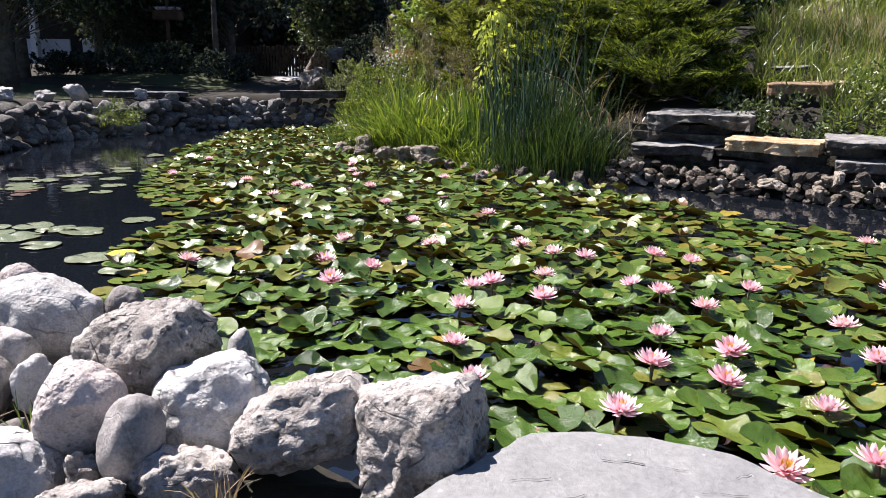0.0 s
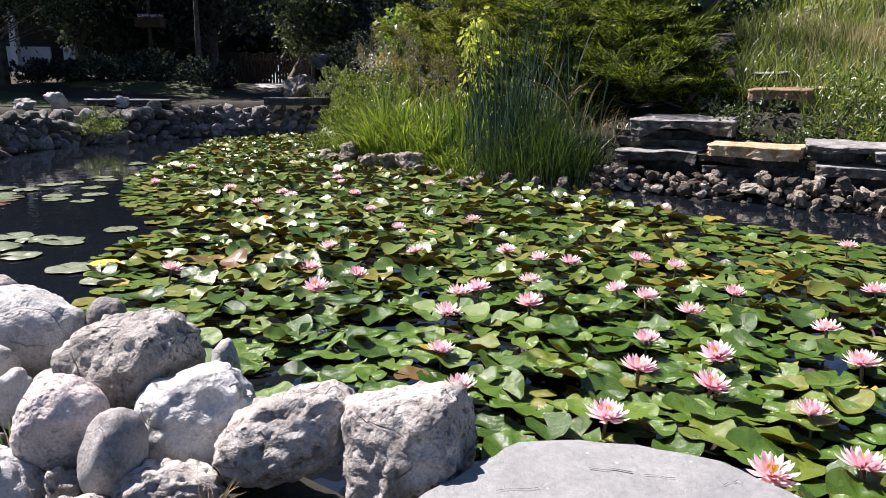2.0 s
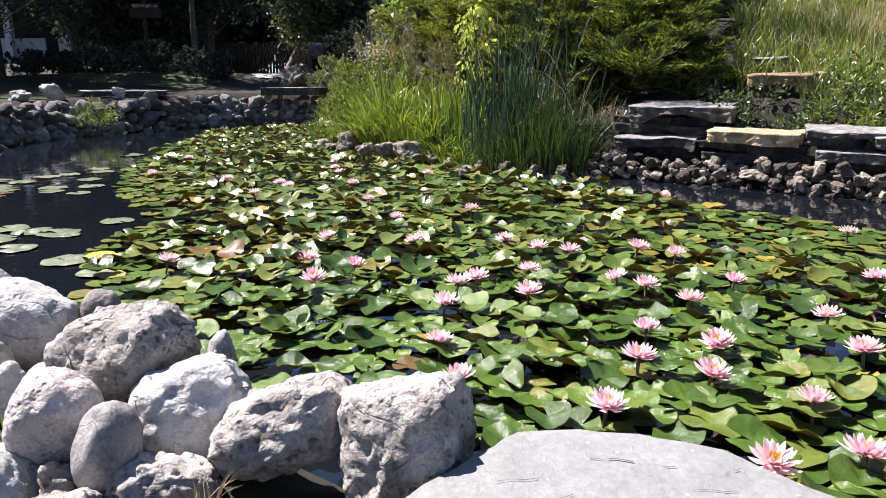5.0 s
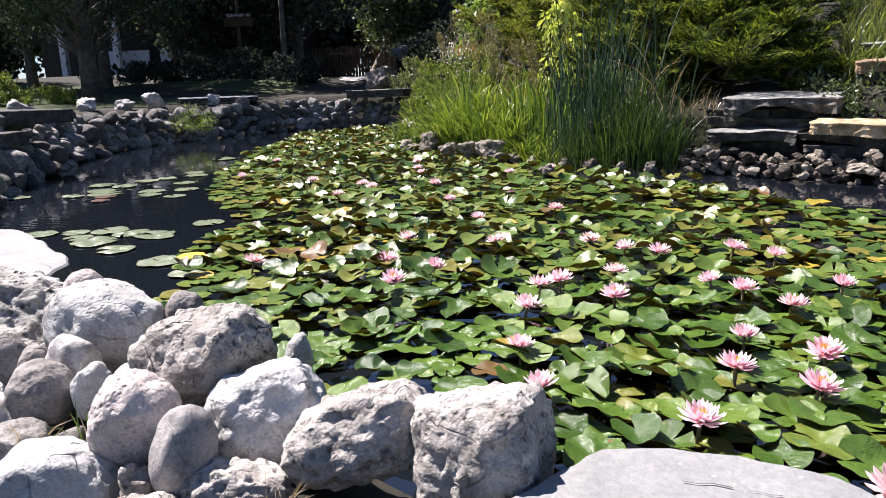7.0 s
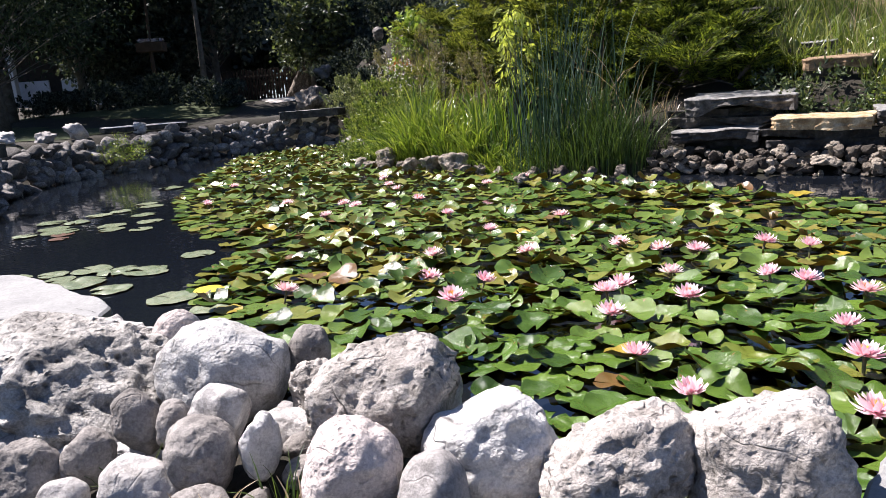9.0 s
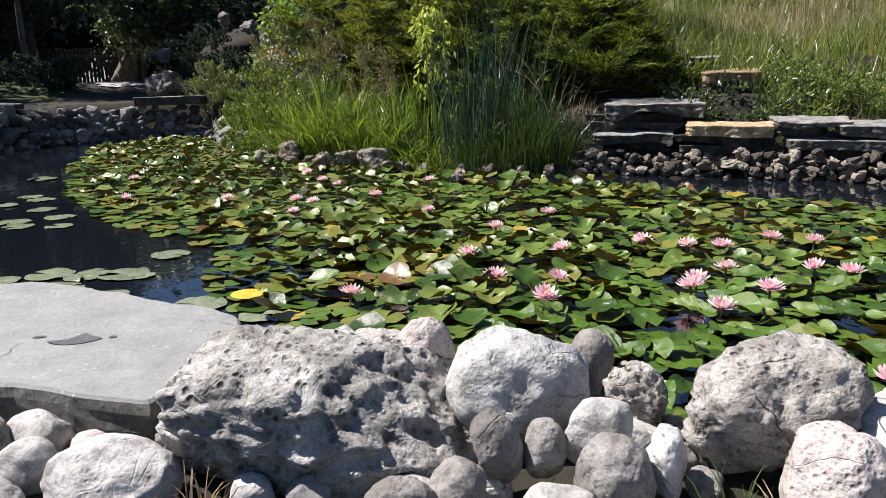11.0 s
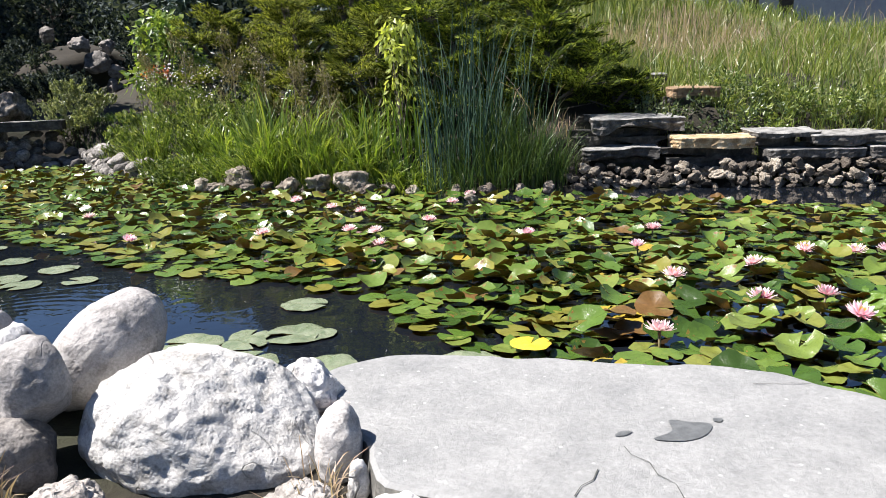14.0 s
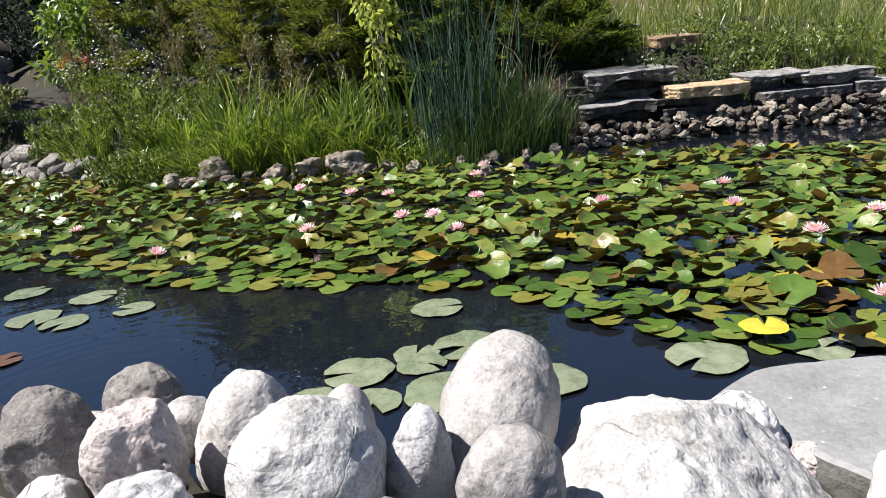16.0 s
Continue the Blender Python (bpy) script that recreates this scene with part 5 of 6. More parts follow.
tagged(new("leaf_stem", tube_mesh("leaf_stem", [(-1.98, 16.2, 0.4), (-1.96, 16.2, 0.8), (-1.98, 16.2, 1.2)], [0.012, 0.01, 0.006], STALK, 6)), "thin stem carrying the yellow leaf", "stem")
plume_shrub("round_bush", -3.62, 22.0, 1.25, 1.5, 150, 80, (0.09, 0.03), 0.3, BUSH, "small rounded grey-green bush beside the wall", "bush", rise=1.0)
shrub("ledge_weeds", -8.1, 16.3, 0.5, 0.9, 900, (0.07, 0.02), WEED, "low weeds growing out of the rubble wall", "weeds", 16, 0.12, 0.6, 0.005, z=0.25)

gxs, gys = RNG.uniform(-4.2, 4.0, 21000), RNG.uniform(10.2, 25, 21000)
gd = pond_distance(gxs, gys)
ok = (gd > 0.1) & ((gxs < 0.9) | (gys > 14.5))
gxs, gys, gd = gxs[ok], gys[ok], gd[ok]
cover = new("ground_cover", blade_mesh("ground_cover", np.c_[gxs, gys, ground_height(gxs, gys) - 0.02], RNG.uniform(0.08, 0.34, len(gxs)), 0.02 * RNG.uniform(0.6, 1.4, len(gxs)), 1.0, REED))
tagged(cover, "short green grass and weeds between the bank plants", "grass", kind="stuff")

# meadow on the slope
TURF = material("slope_turf", [(0.05, 0.07, 0.018), (0.11, 0.125, 0.035), (0.15, 0.14, 0.06)], 1.2, 0.95, 0.8, 20, fine=30)
sheet("turf", 4.0, 8.6, 46, 46, 0.6, lambda x, y: x - 4.6 > (y - 10) * 0.35 and x + y > 14.6 and pond_distance(x, y) > 1.2, 0.012, TURF, "rough green turf under the tall slope grass", "turf")
def scatter(n, x0, x1, y0, y1, ok):
    x, y = RNG.uniform(x0, x1, n), RNG.uniform(y0, y1, n)
    keep = ok(x, y)
    return x[keep], y[keep]


mx, my = scatter(30000, 3.4, 16, 6.0, 22, lambda x, y: ((y > 10.7 - (x - 2.4) * 0.8) | (x > 5.5)) & (x - 3.6 > (y - 10) * 0.35) & ~((x < 4.9) & (y < 10.35)) & (pond_distance(x, y) > np.where(x > 5.4, 0.45, 0.8)))
mh = RNG.uniform(0.35, 0.95, len(mx)) * (0.85 + 0.3 * np.sin(mx * 2.1 + 1.3 * np.sin(my * 1.7)) * np.sin(my * 2.6 + mx))
fx, fy = scatter(9000, 8, 34, 20, 38, lambda x, y: x - 4.5 > (y - 10) * 0.35)
far_meadow = new("crest_grass", blade_mesh("crest_grass", np.c_[fx, fy, ground_height(fx, fy) - 0.02], RNG.uniform(0.5, 1.2, len(fx)), 0.05 * RNG.uniform(0.7, 1.6, len(fx)), 0.6, MEADOW))
tagged(far_meadow, "tall dry grass on the crest of the slope", "grass", kind="stuff")
meadow = new("meadow_grass", blade_mesh("meadow_grass", np.c_[mx, my, ground_height(mx, my) - 0.02], mh, 0.015 * RNG.uniform(0.7, 1.6, len(mx)), 0.7, MEADOW))
tagged(meadow, "tall sunlit yellow-green grass covering the slope", "grass", kind="stuff")
for x, y, h, n in [(4.65, 9.35, .4, 500), (5.6, 8.75, .4, 500), (5.2, 9.2, .45, 600), (4.9, 9.9, .5, 500), (5.4, 9.7, .4, 400), (5.3, 10.6, .5, 500), (6.3, 8.6, .4, 400), (6.0, 7.9, .35, 400)]:
    shrub("slope_weed", x, y, h, 0.7, n, (0.09, 0.03), WEED, "leafy weeds over the terrace slabs", "weeds", 14, 0.12, 0.5, 0.005, group="weeds on the bank")
for x, y, h, n in [(3.75, 9.75, .3, 260), (4.1, 9.55, .3, 260), (3.5, 9.95, .3, 240), (4.4, 9.6, .32, 220), (3.9, 10.0, .25, 220), (4.85, 9.75, .4, 160), (5.05, 9.4, .4, 160), (5.6, 9.2, .45, 140), (3.5, 10.3, .3, 200)]:
    shrub("broad_weed", x, y, h, 0.6, n, (0.075, 0.035), BROAD_WEED, "low leafy green weed behind the slabs", "weeds", 12, 0.1, 0.4, 0.006, group="weeds on the bank")
for x, y, h, n in [(3.5, 10.0, .35, 90), (5.3, 8.35, .4, 110), (5.6, 8.15, .4, 110), (6.0, 8.5, .5, 120), (5.0, 8.55, .3, 100), (4.6, 8.85, .3, 90), (4.5, 9.1, .45, 110), (4.9, 9.0, .4, 90), (5.5, 8.5, .5, 110), (4.6, 9.9, .6, 90), (5.9, 8.2, .5, 120), (6.3, 7.7, .5, 120), (6.7, 7.2, .5, 120), (5.1, 8.7, .35, 90)]:
    grass_clump("slope_grass", x, y, n, h, 0.013, 0.25, 1.1, MEADOW, "long arching grass hanging over the terrace", "grass", "slope grass")
for i in range(6):
    tree("hill_tree", 17 + i * 7.0, 55 - i * 1.5, 6.5 + math.sin(i * 3.0), 9.0, 6000, (0.6, 0.4), TREE_MID, "blue-green tree beyond the slope", 0.25, 0.03, 0, 90, 0.8)
hx, hy = scatter(500, 4.6, 14, 7.5, 20, lambda x, y: (x - 3.8 > (y - 10) * 0.35) & (pond_distance(x, y) > 1.0) & ~((x < 5.2) & (y < 10.6)))
heads = new("seed_heads", blade_mesh("seed_heads", np.c_[hx, hy, ground_height(hx, hy)], RNG.uniform(0.7, 1.25, len(hx)), 0.012 * RNG.uniform(0.7, 1.5, len(hx)), 0.45, DRY))
tagged(heads, "pale dry seed stalks rising out of the slope grass", "grass", kind="stuff")
sx, sy = RNG.uniform(7.5, 17, 1800), RNG.uniform(16.5, 20, 1800)
stalks = new("dry_stalks", blade_mesh("dry_stalks", np.c_[sx, sy, ground_height(sx, sy) - 0.02], RNG.uniform(0.5, 1.2, len(sx)), 0.014 * RNG.uniform(0.7, 1.5, len(sx)), 0.35, DRY))
tagged(stalks, "dry reddish-brown grass stalks along the crest", "grass", kind="stuff")
tree("small_tree", 5.2, 16.0, 3.8, 3.2, 5500, (0.10, 0.05), BROAD, "small open tree with yellow-green leaves", 0.07, 0.25, 0, 40, 0.25)

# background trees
tree("path_tree", -8.9, 43.0, 7.0, 5.5, 9500, (0.3, 0.17), TREE_SUN, "green tree beside the path, sunlight put into its lighter leaves", 0.14, 0.34, 0, 90, 0.45)
# Added on the sun's side so their crowns throw shade over lawn and bushes.
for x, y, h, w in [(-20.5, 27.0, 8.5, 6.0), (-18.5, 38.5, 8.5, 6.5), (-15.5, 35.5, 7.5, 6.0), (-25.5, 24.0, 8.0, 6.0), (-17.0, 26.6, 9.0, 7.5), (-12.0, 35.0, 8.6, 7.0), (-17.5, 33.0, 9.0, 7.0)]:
    tree("shade_tree", x, y, h, w, 9500, (0.31, 0.18), TREE_SHADED, "spreading tree added to shade the lawn", 0.2, 0.36, 0, 110, 0.5)
tree("lawn_tree", -10.4, 28.6, 9.5, 7.5, 11000, (0.3, 0.17), TREE_SHADED, "slender dark-trunked tree shading the lawn", 0.11, 0.66, 0, 110, 0.5)
tree("garden_tree", -14.4, 21.8, 9.0, 7.5, 20000, (0.17, 0.055), TREE_MID, "tall tree with a leaning grey trunk and drooping branches", 0.27, 0.32, 0.5, 110, 0.5, lean=-0.02)
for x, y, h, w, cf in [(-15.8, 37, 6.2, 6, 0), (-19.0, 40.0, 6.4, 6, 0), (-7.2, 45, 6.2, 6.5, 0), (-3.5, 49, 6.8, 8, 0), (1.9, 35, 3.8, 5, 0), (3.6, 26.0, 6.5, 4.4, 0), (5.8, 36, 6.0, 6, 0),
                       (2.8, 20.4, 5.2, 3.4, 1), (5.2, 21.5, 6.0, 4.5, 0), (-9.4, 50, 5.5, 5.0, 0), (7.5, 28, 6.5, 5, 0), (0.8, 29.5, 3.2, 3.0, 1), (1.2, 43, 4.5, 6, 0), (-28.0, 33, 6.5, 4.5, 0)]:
    tree("spruce" if cf else "broadleaf_tree", x, y, h, w, 9500, (0.3, 0.08) if cf else (0.32, 0.19), SPRUCE if cf else TREE_SHADED,
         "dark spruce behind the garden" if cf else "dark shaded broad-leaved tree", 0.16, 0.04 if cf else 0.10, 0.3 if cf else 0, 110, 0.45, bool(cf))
for i in range(13):
    x = -56 + i * 5.6
    tree("tall_tree", x, 56 + 3 * math.sin(i * 2.3), 8.6 + 0.9 * math.sin(i * 4.1), 9.5, 5500, (0.66, 0.44), TREE_SHADED, "tall tree closing the view, shade put into its dark leaves", 0.25, 0.03, 0, 90, 0.8)
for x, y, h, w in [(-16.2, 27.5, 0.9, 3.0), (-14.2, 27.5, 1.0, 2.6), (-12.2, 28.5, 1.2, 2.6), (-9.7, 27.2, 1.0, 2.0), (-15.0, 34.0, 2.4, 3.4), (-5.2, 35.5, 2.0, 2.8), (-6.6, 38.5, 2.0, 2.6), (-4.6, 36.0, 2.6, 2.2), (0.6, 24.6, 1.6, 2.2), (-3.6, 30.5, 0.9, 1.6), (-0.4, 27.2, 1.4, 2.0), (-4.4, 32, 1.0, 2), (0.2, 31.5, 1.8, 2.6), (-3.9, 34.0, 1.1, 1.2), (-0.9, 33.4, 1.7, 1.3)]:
    plume_shrub("hedge_bush", x, y, h, w, 130, 40, (0.13, 0.07), 0.5, TREE_SHADED, "dense dark green bush in the shade", "bush", "dark bushes")
for x, y, h, w in [(-15.6, 19.5, .8, 1.3), (-14.6, 20.4, .5, 1.3), (-16.4, 20.0, .9, 1.2)]:
    plume_shrub("grey_bush", x, y, h, w, 110, 40, (0.08, 0.035), 0.3, WEED, "rounded grey-green bush on the lawn", "bush", "lawn bushes")

# ---- water lilies ----
def pad_mesh(name, seed, top, cup=0.0, wave=0.02, n=20):
    """A round leaf with a notch, 1 m across before scaling: a green top and a reddish underside."""
    rnd = random.Random(seed)
    notch = radians(rnd.uniform(14, 34))
    ph = [rnd.uniform(0, 6.28) for _ in range(4)]
    verts, faces, fm = [], [], []
    fold = rnd.uniform(-0.3, 0.5) * cup
    dome = rnd.uniform(0.0, 0.09)
    for layer in (0, 1):
        o = len(verts)
        verts.append((0.03, 0, -0.012 * layer))
        for ring, r in ((1, 0.2), (2, 0.38), (3, 0.5)):
            for k in range(n + 1):
                a = notch / 2 + (2 * math.pi - notch) * k / n
                rr = r * (1 + 0.035 * math.sin(3 * a + ph[0]) + 0.025 * math.sin(7 * a + ph[1]))
                t = r / 0.5
                z = cup * 0.30 * t ** 2.4 * (0.55 + 0.45 * math.sin(a * 2 + ph[2])) + wave * t ** 2 * math.sin(5 * a + ph[3]) + fold * (rr * math.sin(a)) ** 2
                z += dome * math.sin(math.pi * min(1.0, t * 0.92)) * (0.6 + 0.4 * math.sin(3 * a + ph[1])) + 0.006 * math.sin(9 * a + ph[0]) * t
                verts.append((rr * math.cos(a), rr * math.sin(a), z - 0.012 * layer * (1 - 0.6 * (ring == 3))))
        m = n + 1
        for k in range(n):
            f = (o, o + 1 + k, o + 2 + k)
            faces.append(f if layer == 0 else f[::-1])
            fm.append(layer)
            for ring in (0, 1):
                f = (o + 1 + ring * m + k, o + 1 + (ring + 1) * m + k, o + 2 + (ring + 1) * m + k, o + 2 + ring * m + k)
                faces.append(f if layer == 0 else f[::-1])
                fm.append(layer)
    return mesh_from(name, verts, faces, [top, PAD_UNDER], True, fm)


FLAT = [pad_mesh("flat_pad", 500 + i, PAD, 0.14 + 0.03 * i, 0.022) for i in range(8)]
FAR_FLAT = [pad_mesh("far_flat_pad", 560 + i, PAD, 0.10 + 0.02 * i, 0.016, 12) for i in range(6)]
FAR_CUPPED = [pad_mesh("far_raised_pad", 570 + i, PAD, 0.35 + 0.12 * i, 0.04, 12) for i in range(8)]
CUPPED = [pad_mesh("raised_pad", 520 + i, PAD, 0.25 + 0.055 * i, 0.03) for i in range(12)]
TURNED = [pad_mesh("yellow_pad", 540 + i, PAD_YELLOW, 0.15 + 0.2 * i, 0.03) for i in range(3)] + [pad_mesh("red_pad", 545 + i, PAD_RED, 0.4 + 0.2 * i, 0.03) for i in range(3)]
BED = np.array([(0.95, 2.1), (2.0, 2.0), (3.6, 2.2), (5.2, 3.2), (5.4, 4.6), (4.5, 5.65), (3.45, 6.6), (3.05, 7.0), (2.55, 7.65), (2.1, 8.2), (1.65, 8.95), (1.1, 9.55), (0.35, 10.0), (-0.05, 10.7), (-0.7, 11.3),
                (-1.1, 11.75), (-1.55, 12.2), (-1.95, 12.7), (-2.5, 14.0), (-3.0, 15.6), (-3.6, 18.0), (-3.9, 20.4), (-5.2, 20.0), (-6.1, 17.6), (-5.6, 14.0), (-4.8, 10.6), (-4.15, 8.9), (-3.6, 7.95), (-2.95, 7.1), (-2.7, 6.3), (-2.75, 5.7), (-2.45, 5.0),
                (-2.2, 4.55), (-2.25, 4.05), (-1.75, 3.75), (-1.2, 3.3), (-0.6, 2.85), (0.0, 2.5)])


def inside_poly(poly, x, y):
    c = np.zeros(np.shape(x), bool)
    for a, b_ in zip(poly, np.roll(poly, -1, 0)):
        c ^= ((a[1] > y) != (b_[1] > y)) & (x < (b_[0] - a[0]) * (y - a[1]) / (b_[1] - a[1] + 1e-12) + a[0])
    return c


cand = np.c_[RNG.uniform(-6.5, 5.6, 42000), RNG.uniform(1.9, 21, 42000)]
cand = cand[inside_poly(BED, cand[:, 0], cand[:, 1]) & (pond_distance(cand[:, 0], cand[:, 1]) < -0.06)]
grid, pads = {}, []
for x, y in cand:
    need = 0.086 if y < 4.6 else 0.096 if y < 6.5 else 0.12 if y < 9 else 0.145
    key = (int(x // 0.2), int(y // 0.2))
    if all((x - p[0]) ** 2 + (y - p[1]) ** 2 > need ** 2 for i in (-1, 0, 1) for j in (-1, 0, 1) for p in grid.get((key[0] + i, key[1] + j), ())):
        grid.setdefault(key, []).append((x, y))
        pads.append((x, y))
bed = tagged(new("water_lily_bed"), "dense bed of overlapping green water lily pads", "water lilies")
mv, mf, mm, off = [], [], [], 0
prnd = random.Random(5)
AMBER = [(-1.72, 5.41, .3), (-2.1, 6.4, .35), (-1.9, 7.6, .3), (1.71, 6.41, .2), (1.95, 7.88, .25), (2.62, 7.78, .2), (-1.23, 5.83, .2), (-1.74, 5.35, .2), (-2.13, 6.99, .25), (-2.64, 7.32, .2), (1.57, 3.42, .12), (1.81, 4.57, .12)]
OPEN_EDGE = [(-2.25, 4.4), (-2.4, 4.9), (-2.65, 5.4), (-2.75, 5.9), (-2.75, 6.4), (-3.0, 7.0), (-3.3, 7.5), (-3.6, 7.95), (-3.9, 8.4), (-4.15, 8.9), (-4.5, 9.7), (-4.8, 10.6), (-5.1, 11.8), (-5.4, 13.0), (-5.7, 14.5)]
pads.sort(key=lambda p: (p[0] - 0.1) ** 2 + (p[1] - 3.0) ** 2)
for i, (x, y) in enumerate(pads):
    crowd = min(1.0, max(0.0, (3.2 - (x - 0.2)) / 2.6)) if y > 5 else 1.0
    edge = min(math.hypot(x - ex, y - ey) for ex, ey in OPEN_EDGE)
    crowd *= min(1.0, max(0.15, (edge - 0.15) / 0.6))
    raised = prnd.random() < 0.56 * crowd
    me = prnd.choice(CUPPED if i < 650 else FAR_CUPPED) if raised else prnd.choice(FLAT if i < 650 else FAR_FLAT)
    amber = max(math.exp(-((x - ax) ** 2 + (y - ay) ** 2) / r ** 2) for ax, ay, r in AMBER)
    if prnd.random() < 0.006 + 0.3 * amber:
        me = prnd.choice(TURNED)
    s = prnd.uniform(0.13, 0.225) if y < 7 else prnd.uniform(0.145, 0.25)
    z = prnd.uniform(0.03, 0.10) if raised else prnd.uniform(0.006, 0.03)
    tl = 16 if raised else 5
    m = pose(x, y, z, prnd.gauss(0, tl * 0.6), prnd.gauss(0, tl * 0.6), prnd.uniform(0, 360)) @ Matrix.Scale(s, 4)
    if i < 420:
        ob = part("lily_pad", me, bed)
        ob.matrix_world = m
    else:
        v = np.empty(len(me.vertices) * 3)
        me.vertices.foreach_get("co", v)
        M = np.array(m)
        mv.append(v.reshape(-1, 3) @ M[:3, :3].T + M[:3, 3])
        k = 2 if me.materials[0] == PAD_YELLOW else 3 if me.materials[0] == PAD_RED else 0
        for p in me.polygons:
            mf.append([a + off for a in p.vertices])
            mm.append(k if p.material_index == 0 else 1)
        off += len(me.vertices)
rest = part("pad_mass", mesh_from("pad_mass", np.concatenate(mv), mf, [PAD_MASS, PAD_UNDER, PAD_YELLOW, PAD_RED], True, mm), bed)
tagged(rest, kind="stuff")


def floating_pad(x, y, s, red=False):
    ob = new("floating_pad", pad_mesh("floating_pad", int(abs(x * 1000) + y * 100), PAD_DULL if red else PAD_FLOAT, 0.03, 0.008))
    ob.matrix_world = pose(x, y, 0.008, 0, 0, (x * 913 + y * 577) % 360) @ Matrix.Scale(s, 4)
    return tagged(ob, "dull red lily pad lying on open water" if red else "flat green lily pad lying on open water", "lily pad", "floating lily pads")


for x, y, s in [(-5.81, 9.19, .34), (-5.29, 8.45, .4), (-5.5, 8.7, .34), (-5.43, 9.61, .32), (-4.81, 8.67, .32), (-4.3, 8.3, .25), (-5.2, 10.5, .29), (-5.26, 9.85, .26), (-3.1, 6.72, .29), (-3.33, 6.19, .34), (-3.84, 6.34, .32)]:
    floating_pad(x, y, s)
for x, y, s in [(-3.69, 5.89, .36), (-3.34, 5.64, .29), (-2.76, 5.30, .33), (-2.40, 5.00, .25), (-5.6, 12.4, .4), (-3.6, 6.19, .23), (-4.12, 6.25, .24), (-4.68, 8.4, .28), (-5.0, 10.2, .31), (-3.21, 6.12, .18)]:
    floating_pad(x, y, s)
for x, y, s in [(-4.41, 6.17, .3), (-3.55, 6.3, .22), (-4.43, 8.82, .3), (-5.44, 9.09, .3), (-6.27, 8.19, .3), (-5.6, 8.3, .26), (-4.75, 9.4, .3)]:
    floating_pad(x, y, s)
floating_pad(-3.95, 6.05, 0.24)
yellow_pad = floating_pad(-2.47, 5.21, 0.2)
yellow_pad.data.materials[0] = PAD_BRIGHT
yellow_pad.location.z = 0.075
tagged(yellow_pad, "bright yellow dying lily pad lying on open water")
floating_pad(-5.16, 8.26, 0.24, True)
floating_pad(-5.05, 7.99, 0.2, True)


def petal_ring(name, n, length, width, rise, mat, phase=0.0):
    """One whorl of pointed, hollow petals."""
    verts, faces = [], []
    for i in range(n):
        a = 2 * math.pi * (i + phase) / n + 0.12 * math.sin(i * 7.3)
        el = radians(rise + 5 * math.sin(i * 3.7))
        d, s = Vector((math.cos(a) * math.cos(el), math.sin(a) * math.cos(el), math.sin(el))), Vector((-math.sin(a), math.cos(a), 0))
        u = d.cross(s) * -1
        o = len(verts)
        for t, w in ((0.0, 0.22), (0.35, 0.8), (0.65, 1.0), (0.88, 0.55), (1.0, 0.03)):
            mid = d * (length * t) - u * 0.18 * length * (t * (1 - t)) * -1
            verts += [tuple(mid - s * width * w * 0.5 + u * width * 0.18 * w), tuple(mid), tuple(mid + s * width * w * 0.5 + u * width * 0.18 * w)]
        for k in range(4):
            q = o + 3 * k
            faces += [(q, q + 1, q + 4, q + 3), (q + 1, q + 2, q + 5, q + 4)]
    return mesh_from(name, verts, faces, [mat], True)


def flower_meshes(mat, opened):
    st = []
    for i in range(36):
        a, r = i * 2.4, 0.017 * math.sqrt(i / 36)
        st.append((r * math.cos(a), r * math.sin(a), 0.012))
    st = np.array(st)
    dirs = np.c_[st[:, 0] * 14, st[:, 1] * 14, np.ones(len(st))]
    return [("outer_petals", petal_ring("outer_petals", 12, 0.084, 0.025, 14 + opened, mat)), ("middle_petals", petal_ring("middle_petals", 12, 0.080, 0.022, 32 + opened, mat, 0.5)),
            ("inner_petals", petal_ring("inner_petals", 10, 0.070, 0.019, 50 + opened, mat, 0.2)), ("core_petals", petal_ring("core_petals", 6, 0.05, 0.017, 66 + opened * 0.6, mat, 0.7)),
            ("stamens", leaf_mesh("stamens", st + np.array([0, 0, 0.015]), dirs, 0.034, 0.005, STAMEN)),
            ("stalk", tube_mesh("stalk", [(0, 0, -0.16), (0.006, 0, -0.08), (0, 0, 0.004)], [0.006, 0.006, 0.009], STALK, 6))]


KINDS = {"pink": (flower_meshes(PINK_PETAL, 4), "open pink water lily flower standing above the pads"),
         "cup": (flower_meshes(PINK_PETAL, 16), "half-open deep pink water lily flower"),
         "white": (flower_meshes(WHITE_PETAL, 2), "open pale pink and white water lily flower")}
fcount = [0]


def lily_flower(x, y, kind="pink", s=1.0, z=0.105):
    meshes, label = KINDS[kind]
    fl = tagged(new("water_lily_flower"), label, "flower", "water lily flowers")
    fcount[0] += 1
    k = fcount[0]
    for name, me in meshes:
        part(name, me, fl)
    fl.matrix_world = pose(x, y, z, 8 * math.sin(k * 2.1) - 6, 8 * math.cos(k * 1.3), k * 77 % 360) @ Matrix.Scale(s, 4)
    return fl


for x, y in [(-1.01, 5.04), (-0.87, 4.57), (0.75, 5.32), (0.37, 4.34), (-0.02, 4.51), (0.09, 4.62), (-0.08, 4.13), (1.25, 5.45), (1.06, 4.5), (0.75, 3.42), (1.14, 3.59), (1.0, 3.25), (1.75, 3.53), (1.26, 2.64), (2.49, 4.72), (0.52, 2.95)]:
    lily_flower(x, y, "pink", 1.05)
for x, y in [(-0.67, 4.88), (-0.55, 6.46), (1.45, 5.25), (0.92, 4.64), (1.6, 4.6), (0.87, 3.76), (1.28, 3.01), (-0.1, 3.56), (-0.01, 3.17), (-3.87, 9.24), (-0.91, 7.38)]:
    lily_flower(x, y, "cup", 0.92)
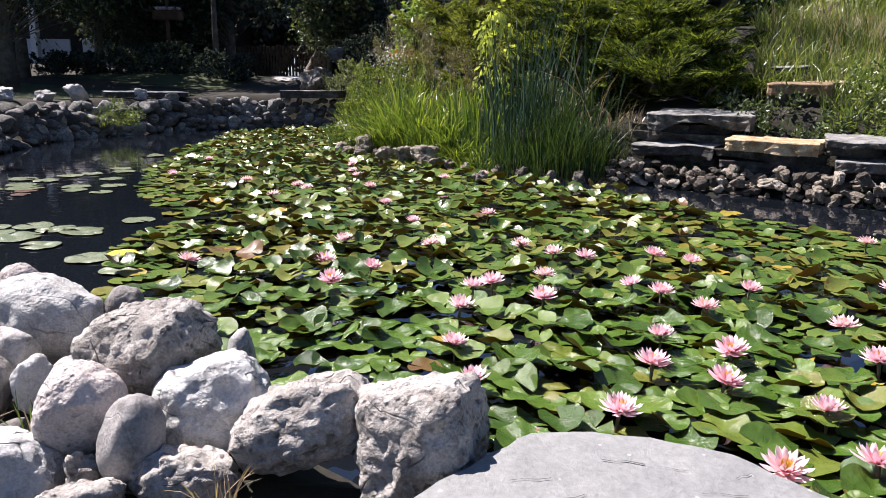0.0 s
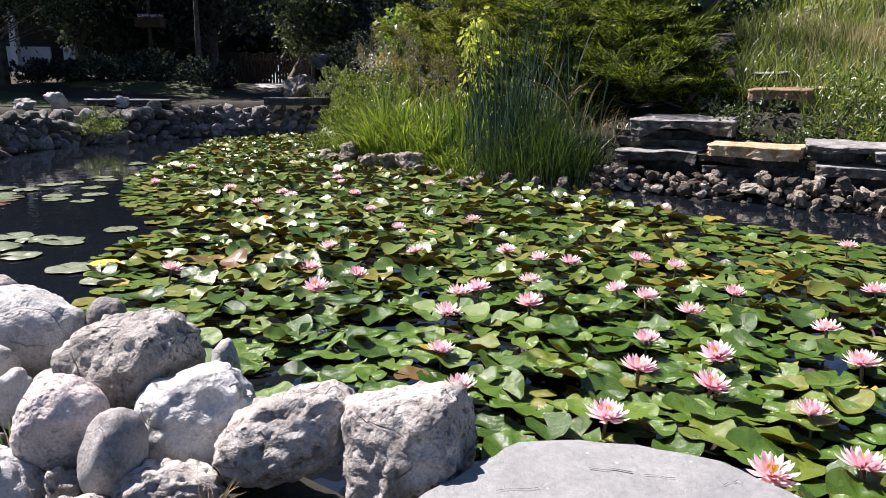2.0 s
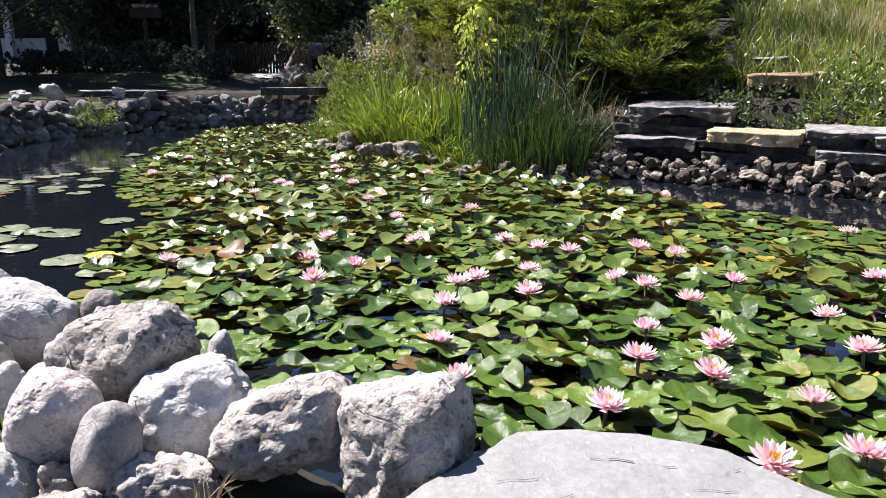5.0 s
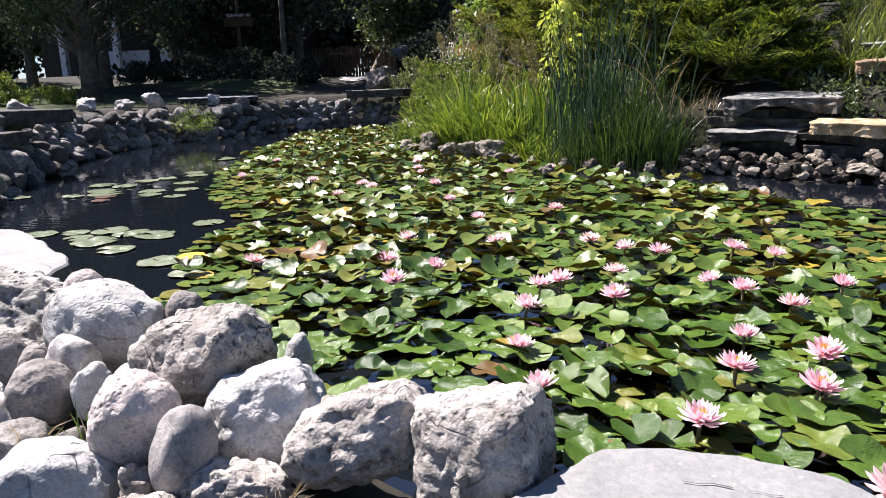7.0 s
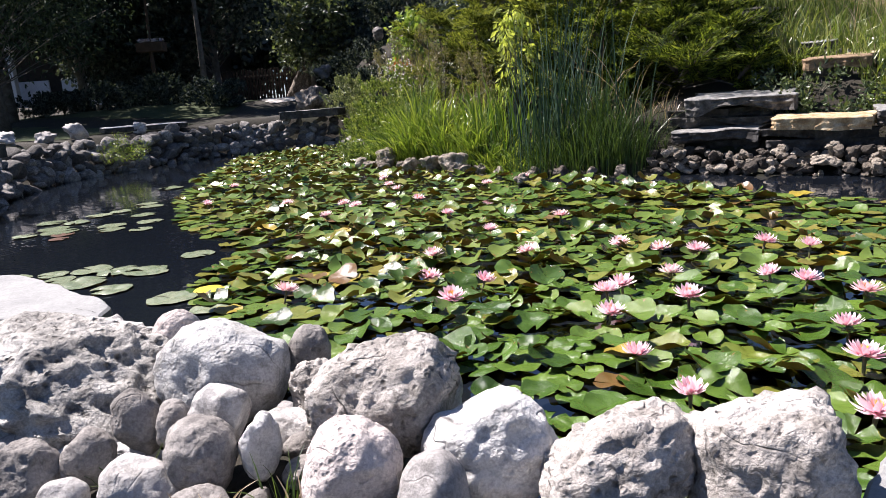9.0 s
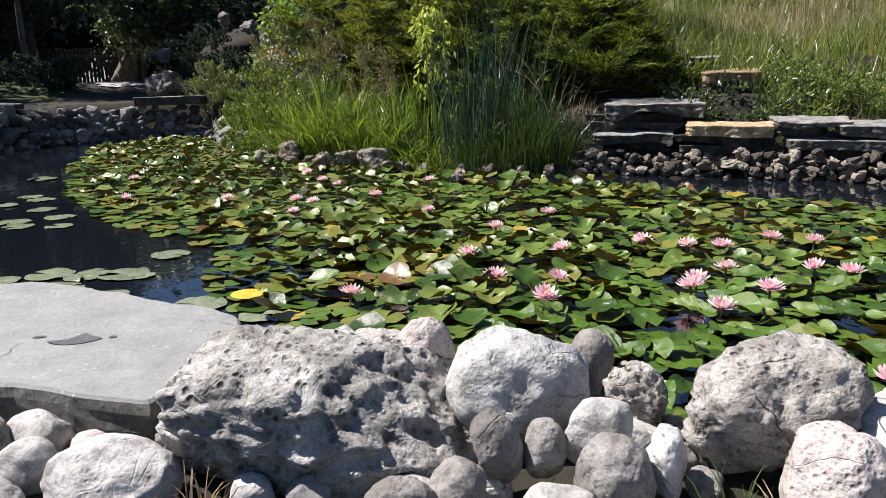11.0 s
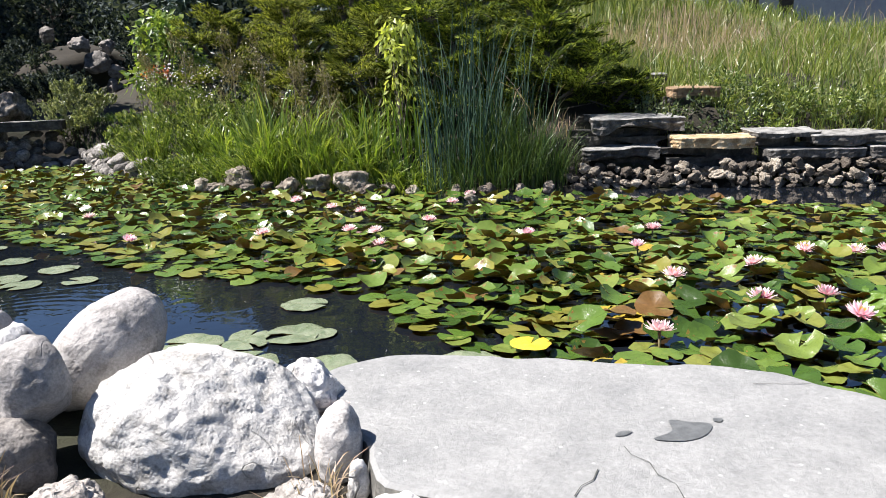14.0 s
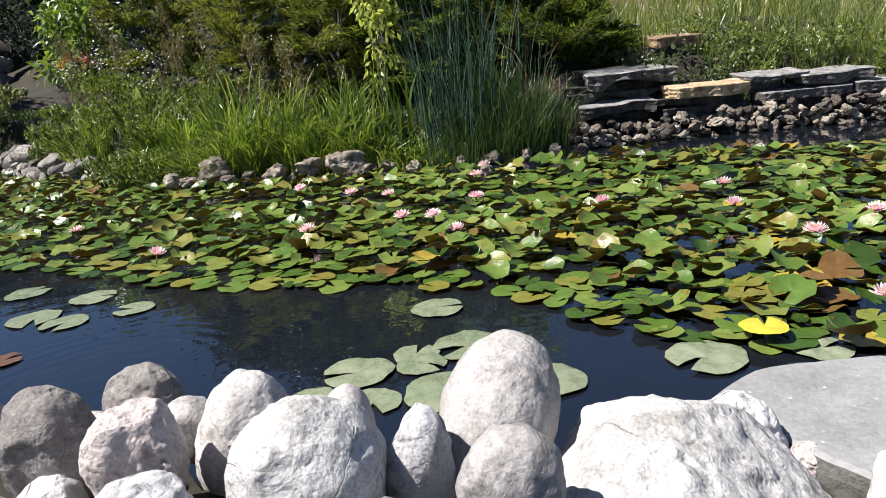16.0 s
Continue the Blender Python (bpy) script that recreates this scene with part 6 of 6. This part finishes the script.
for x, y in [(-1.0, 5.68), (-0.34, 5.6), (0.32, 5.66), (0.1, 6.94), (0.42, 4.81), (1.23, 4.24), (1.83, 3.99), (0.95, 2.58), (3.03, 6.04), (-2.08, 8.52), (-2.14, 7.74), (-1.92, 8.3), (-0.43, 9.5), (-1.89, 4.95), (-1.7, 10.0), (-1.55, 9.52), (-1.85, 10.85), (-1.24, 8.55), (-2.79, 8.85), (-4.1, 11.05), (0.08, 9.95), (0.54, 5.43)]:
    lily_flower(x, y, "white", 1.0)

# ---- things at the back of the garden ----
def house(name, x, y, z, heading, label):
    h = tagged(new(name), label, "house")
    h.matrix_world = pose(x, y, z, 0, 0, heading)
    return h


left = house("porch_house", -22.6, 44.0, 2.1, 0, "low dark house with white porch columns and pale panels")
part("wall", box_mesh("wall", -12, 2.4, -0.6, 6.2, 8, 4.4, DARK_WOOD), left)
part("roof", box_mesh("roof", -12.8, -0.8, 4.2, 6.8, 8.6, 4.7, ROOF, 0.03), left, "dark overhanging roof")
for cx in (-8.6, -4.8):
    part("column", box_mesh("column", cx - 0.2, -0.2, -0.5, cx + 0.2, 0.2, 4.2, WHITE_PAINT, 0.02), left, "white square porch column")
for cx in (-0.2, 4.2):
    part("column", box_mesh("column", cx - 0.12, -0.12, -0.5, cx + 0.12, 0.12, 4.2, WHITE_PAINT, 0.02), left, "white square porch column")
for a, c in ((-6.4, -3.0), (-2.2, 3.0)):
    part("panel", box_mesh("panel", a, 0.6, -0.3, c, 0.72, 1.7, PLASTER, 0.01), left, "pale bluish parapet panel")
right = house("hill_house", 33.0, 36.5, 5.6, -18, "lavender-grey house with a white balcony above the slope")
part("wall", box_mesh("wall", -3.5, 0, -2, 20, 6, 7, SIDING), right)
part("roof", box_mesh("roof", -4.2, -0.8, 7.0, 20.8, 6.8, 7.3, ROOF, 0.03), right)
balcony = part("balcony", box_mesh("balcony", -4.0, -1.6, 0.4, 0.2, 0.0, 0.6, WHITE_PAINT), right, "white railed balcony")
part("rail", box_mesh("rail", -4.0, -1.6, 1.5, 0.2, -1.5, 1.58, WHITE_PAINT), balcony)
for i in range(22):
    part("baluster", box_mesh("baluster", -3.95 + 0.19 * i, -1.58, 0.6, -3.89 + 0.19 * i, -1.53, 1.5, WHITE_PAINT, 0), balcony)
for wx in (1.6, 4.2, 6.8):
    part("window", box_mesh("window", wx, -0.06, 1.0, wx + 1.1, -0.004, 2.4, DARK_WOOD), right, "dark window")

fence = tagged(new("fence"), "vertical-board garden fence, shade put into its dark boards", "fence")
for i in range(30):
    x = -15.4 + i * 0.2
    part("board", box_mesh("board", x, 45.4, gz(x, 45.4) - 0.05, x + 0.14, 45.43, gz(x, 45.4) + 1.9 + 0.05 * math.sin(i * 5), DARK_WOOD, 0.004), fence)
part("rail", box_mesh("rail", -15.5, 45.44, gz(-12, 45.4) + 1.4, -9.3, 45.5, gz(-12, 45.4) + 1.52, DARK_WOOD), fence)
standing = stone_mesh("standing_stone", RUBBLE, 77, 5, 9, 0.2, 0.12, 0.03, 2.6, True)
for v in standing.vertices:
    k = 1.15 - 0.9 * (v.co.z + 0.5)
    v.co.x, v.co.y = v.co.x * k + 0.12 * (v.co.z + 0.5), v.co.y * k
standing.transform(Matrix.Diagonal((1.9, 1.3, 3.1, 1)))
so = new("standing_stone", standing)
so.matrix_world = pose(-9.9, 44.6, gz(-9.9, 44.6) + 1.1, 0, 10, 0)
tagged(so, "slanting pale standing stone beside the path", "standing stone")
planter = tagged(new("planter_post"), "brown wooden post carrying a planter box", "planter")
zp = gz(-13.3, 31.0)
GLOBE_Z = zp + 4.92
part("post", tube_mesh("post", [(-13.3, 31.0, zp - 0.2), (-13.32, 31.0, zp + 2.4), (-13.25, 31.0, GLOBE_Z - 0.4)], [0.09, 0.08, 0.05], BROWN_WOOD, 8), planter)
box = part("planter_box", box_mesh("planter_box", -13.85, 30.75, zp + 2.25, -12.7, 31.25, zp + 2.65, BROWN_WOOD, 0.03), planter, "brown wooden planter box")
globe = bmesh.new()
bmesh.ops.create_uvsphere(globe, u_segments=20, v_segments=14, radius=0.36)
globe_mesh = bpy.data.meshes.new("lamp_globe")
globe.to_mesh(globe_mesh)
globe.free()
globe_mesh.materials.append(WHITE_PAINT)
globe_mesh.transform(Matrix.Translation((-13.25, 31.0, GLOBE_Z)) @ Matrix.Diagonal((1, 1, 1.25, 1)))
part("lamp_globe", globe_mesh, planter, "white globe lamp on top of the post")
k = 160
part("flowers", leaf_mesh("flowers", np.c_[RNG.uniform(-13.8, -12.75, k), RNG.uniform(30.8, 31.2, k), RNG.uniform(zp + 2.66, zp + 2.8, k)], RNG.normal(size=(k, 3)), 0.09, 0.05, WHITE_FLOWER), box, "pale small flowers")
for x, y, m in [(-1.72, 2.5, REED), (-1.2, 2.28, DRY), (-1.28, 2.4, REED), (-1.45, 2.35, DRY), (-3.98, 4.02, DRY), (-3.9, 4.1, DRY), (-2.5, 2.85, DRY), (-0.62, 2.05, DRY), (-4.6, 4.4, DRY)]:
    grass_clump("grass_tuft", x, y, 26, 0.2, 0.006, 0.06, 0.7, m, "thin grass tuft growing between the boulders", "grass", "grass tufts")
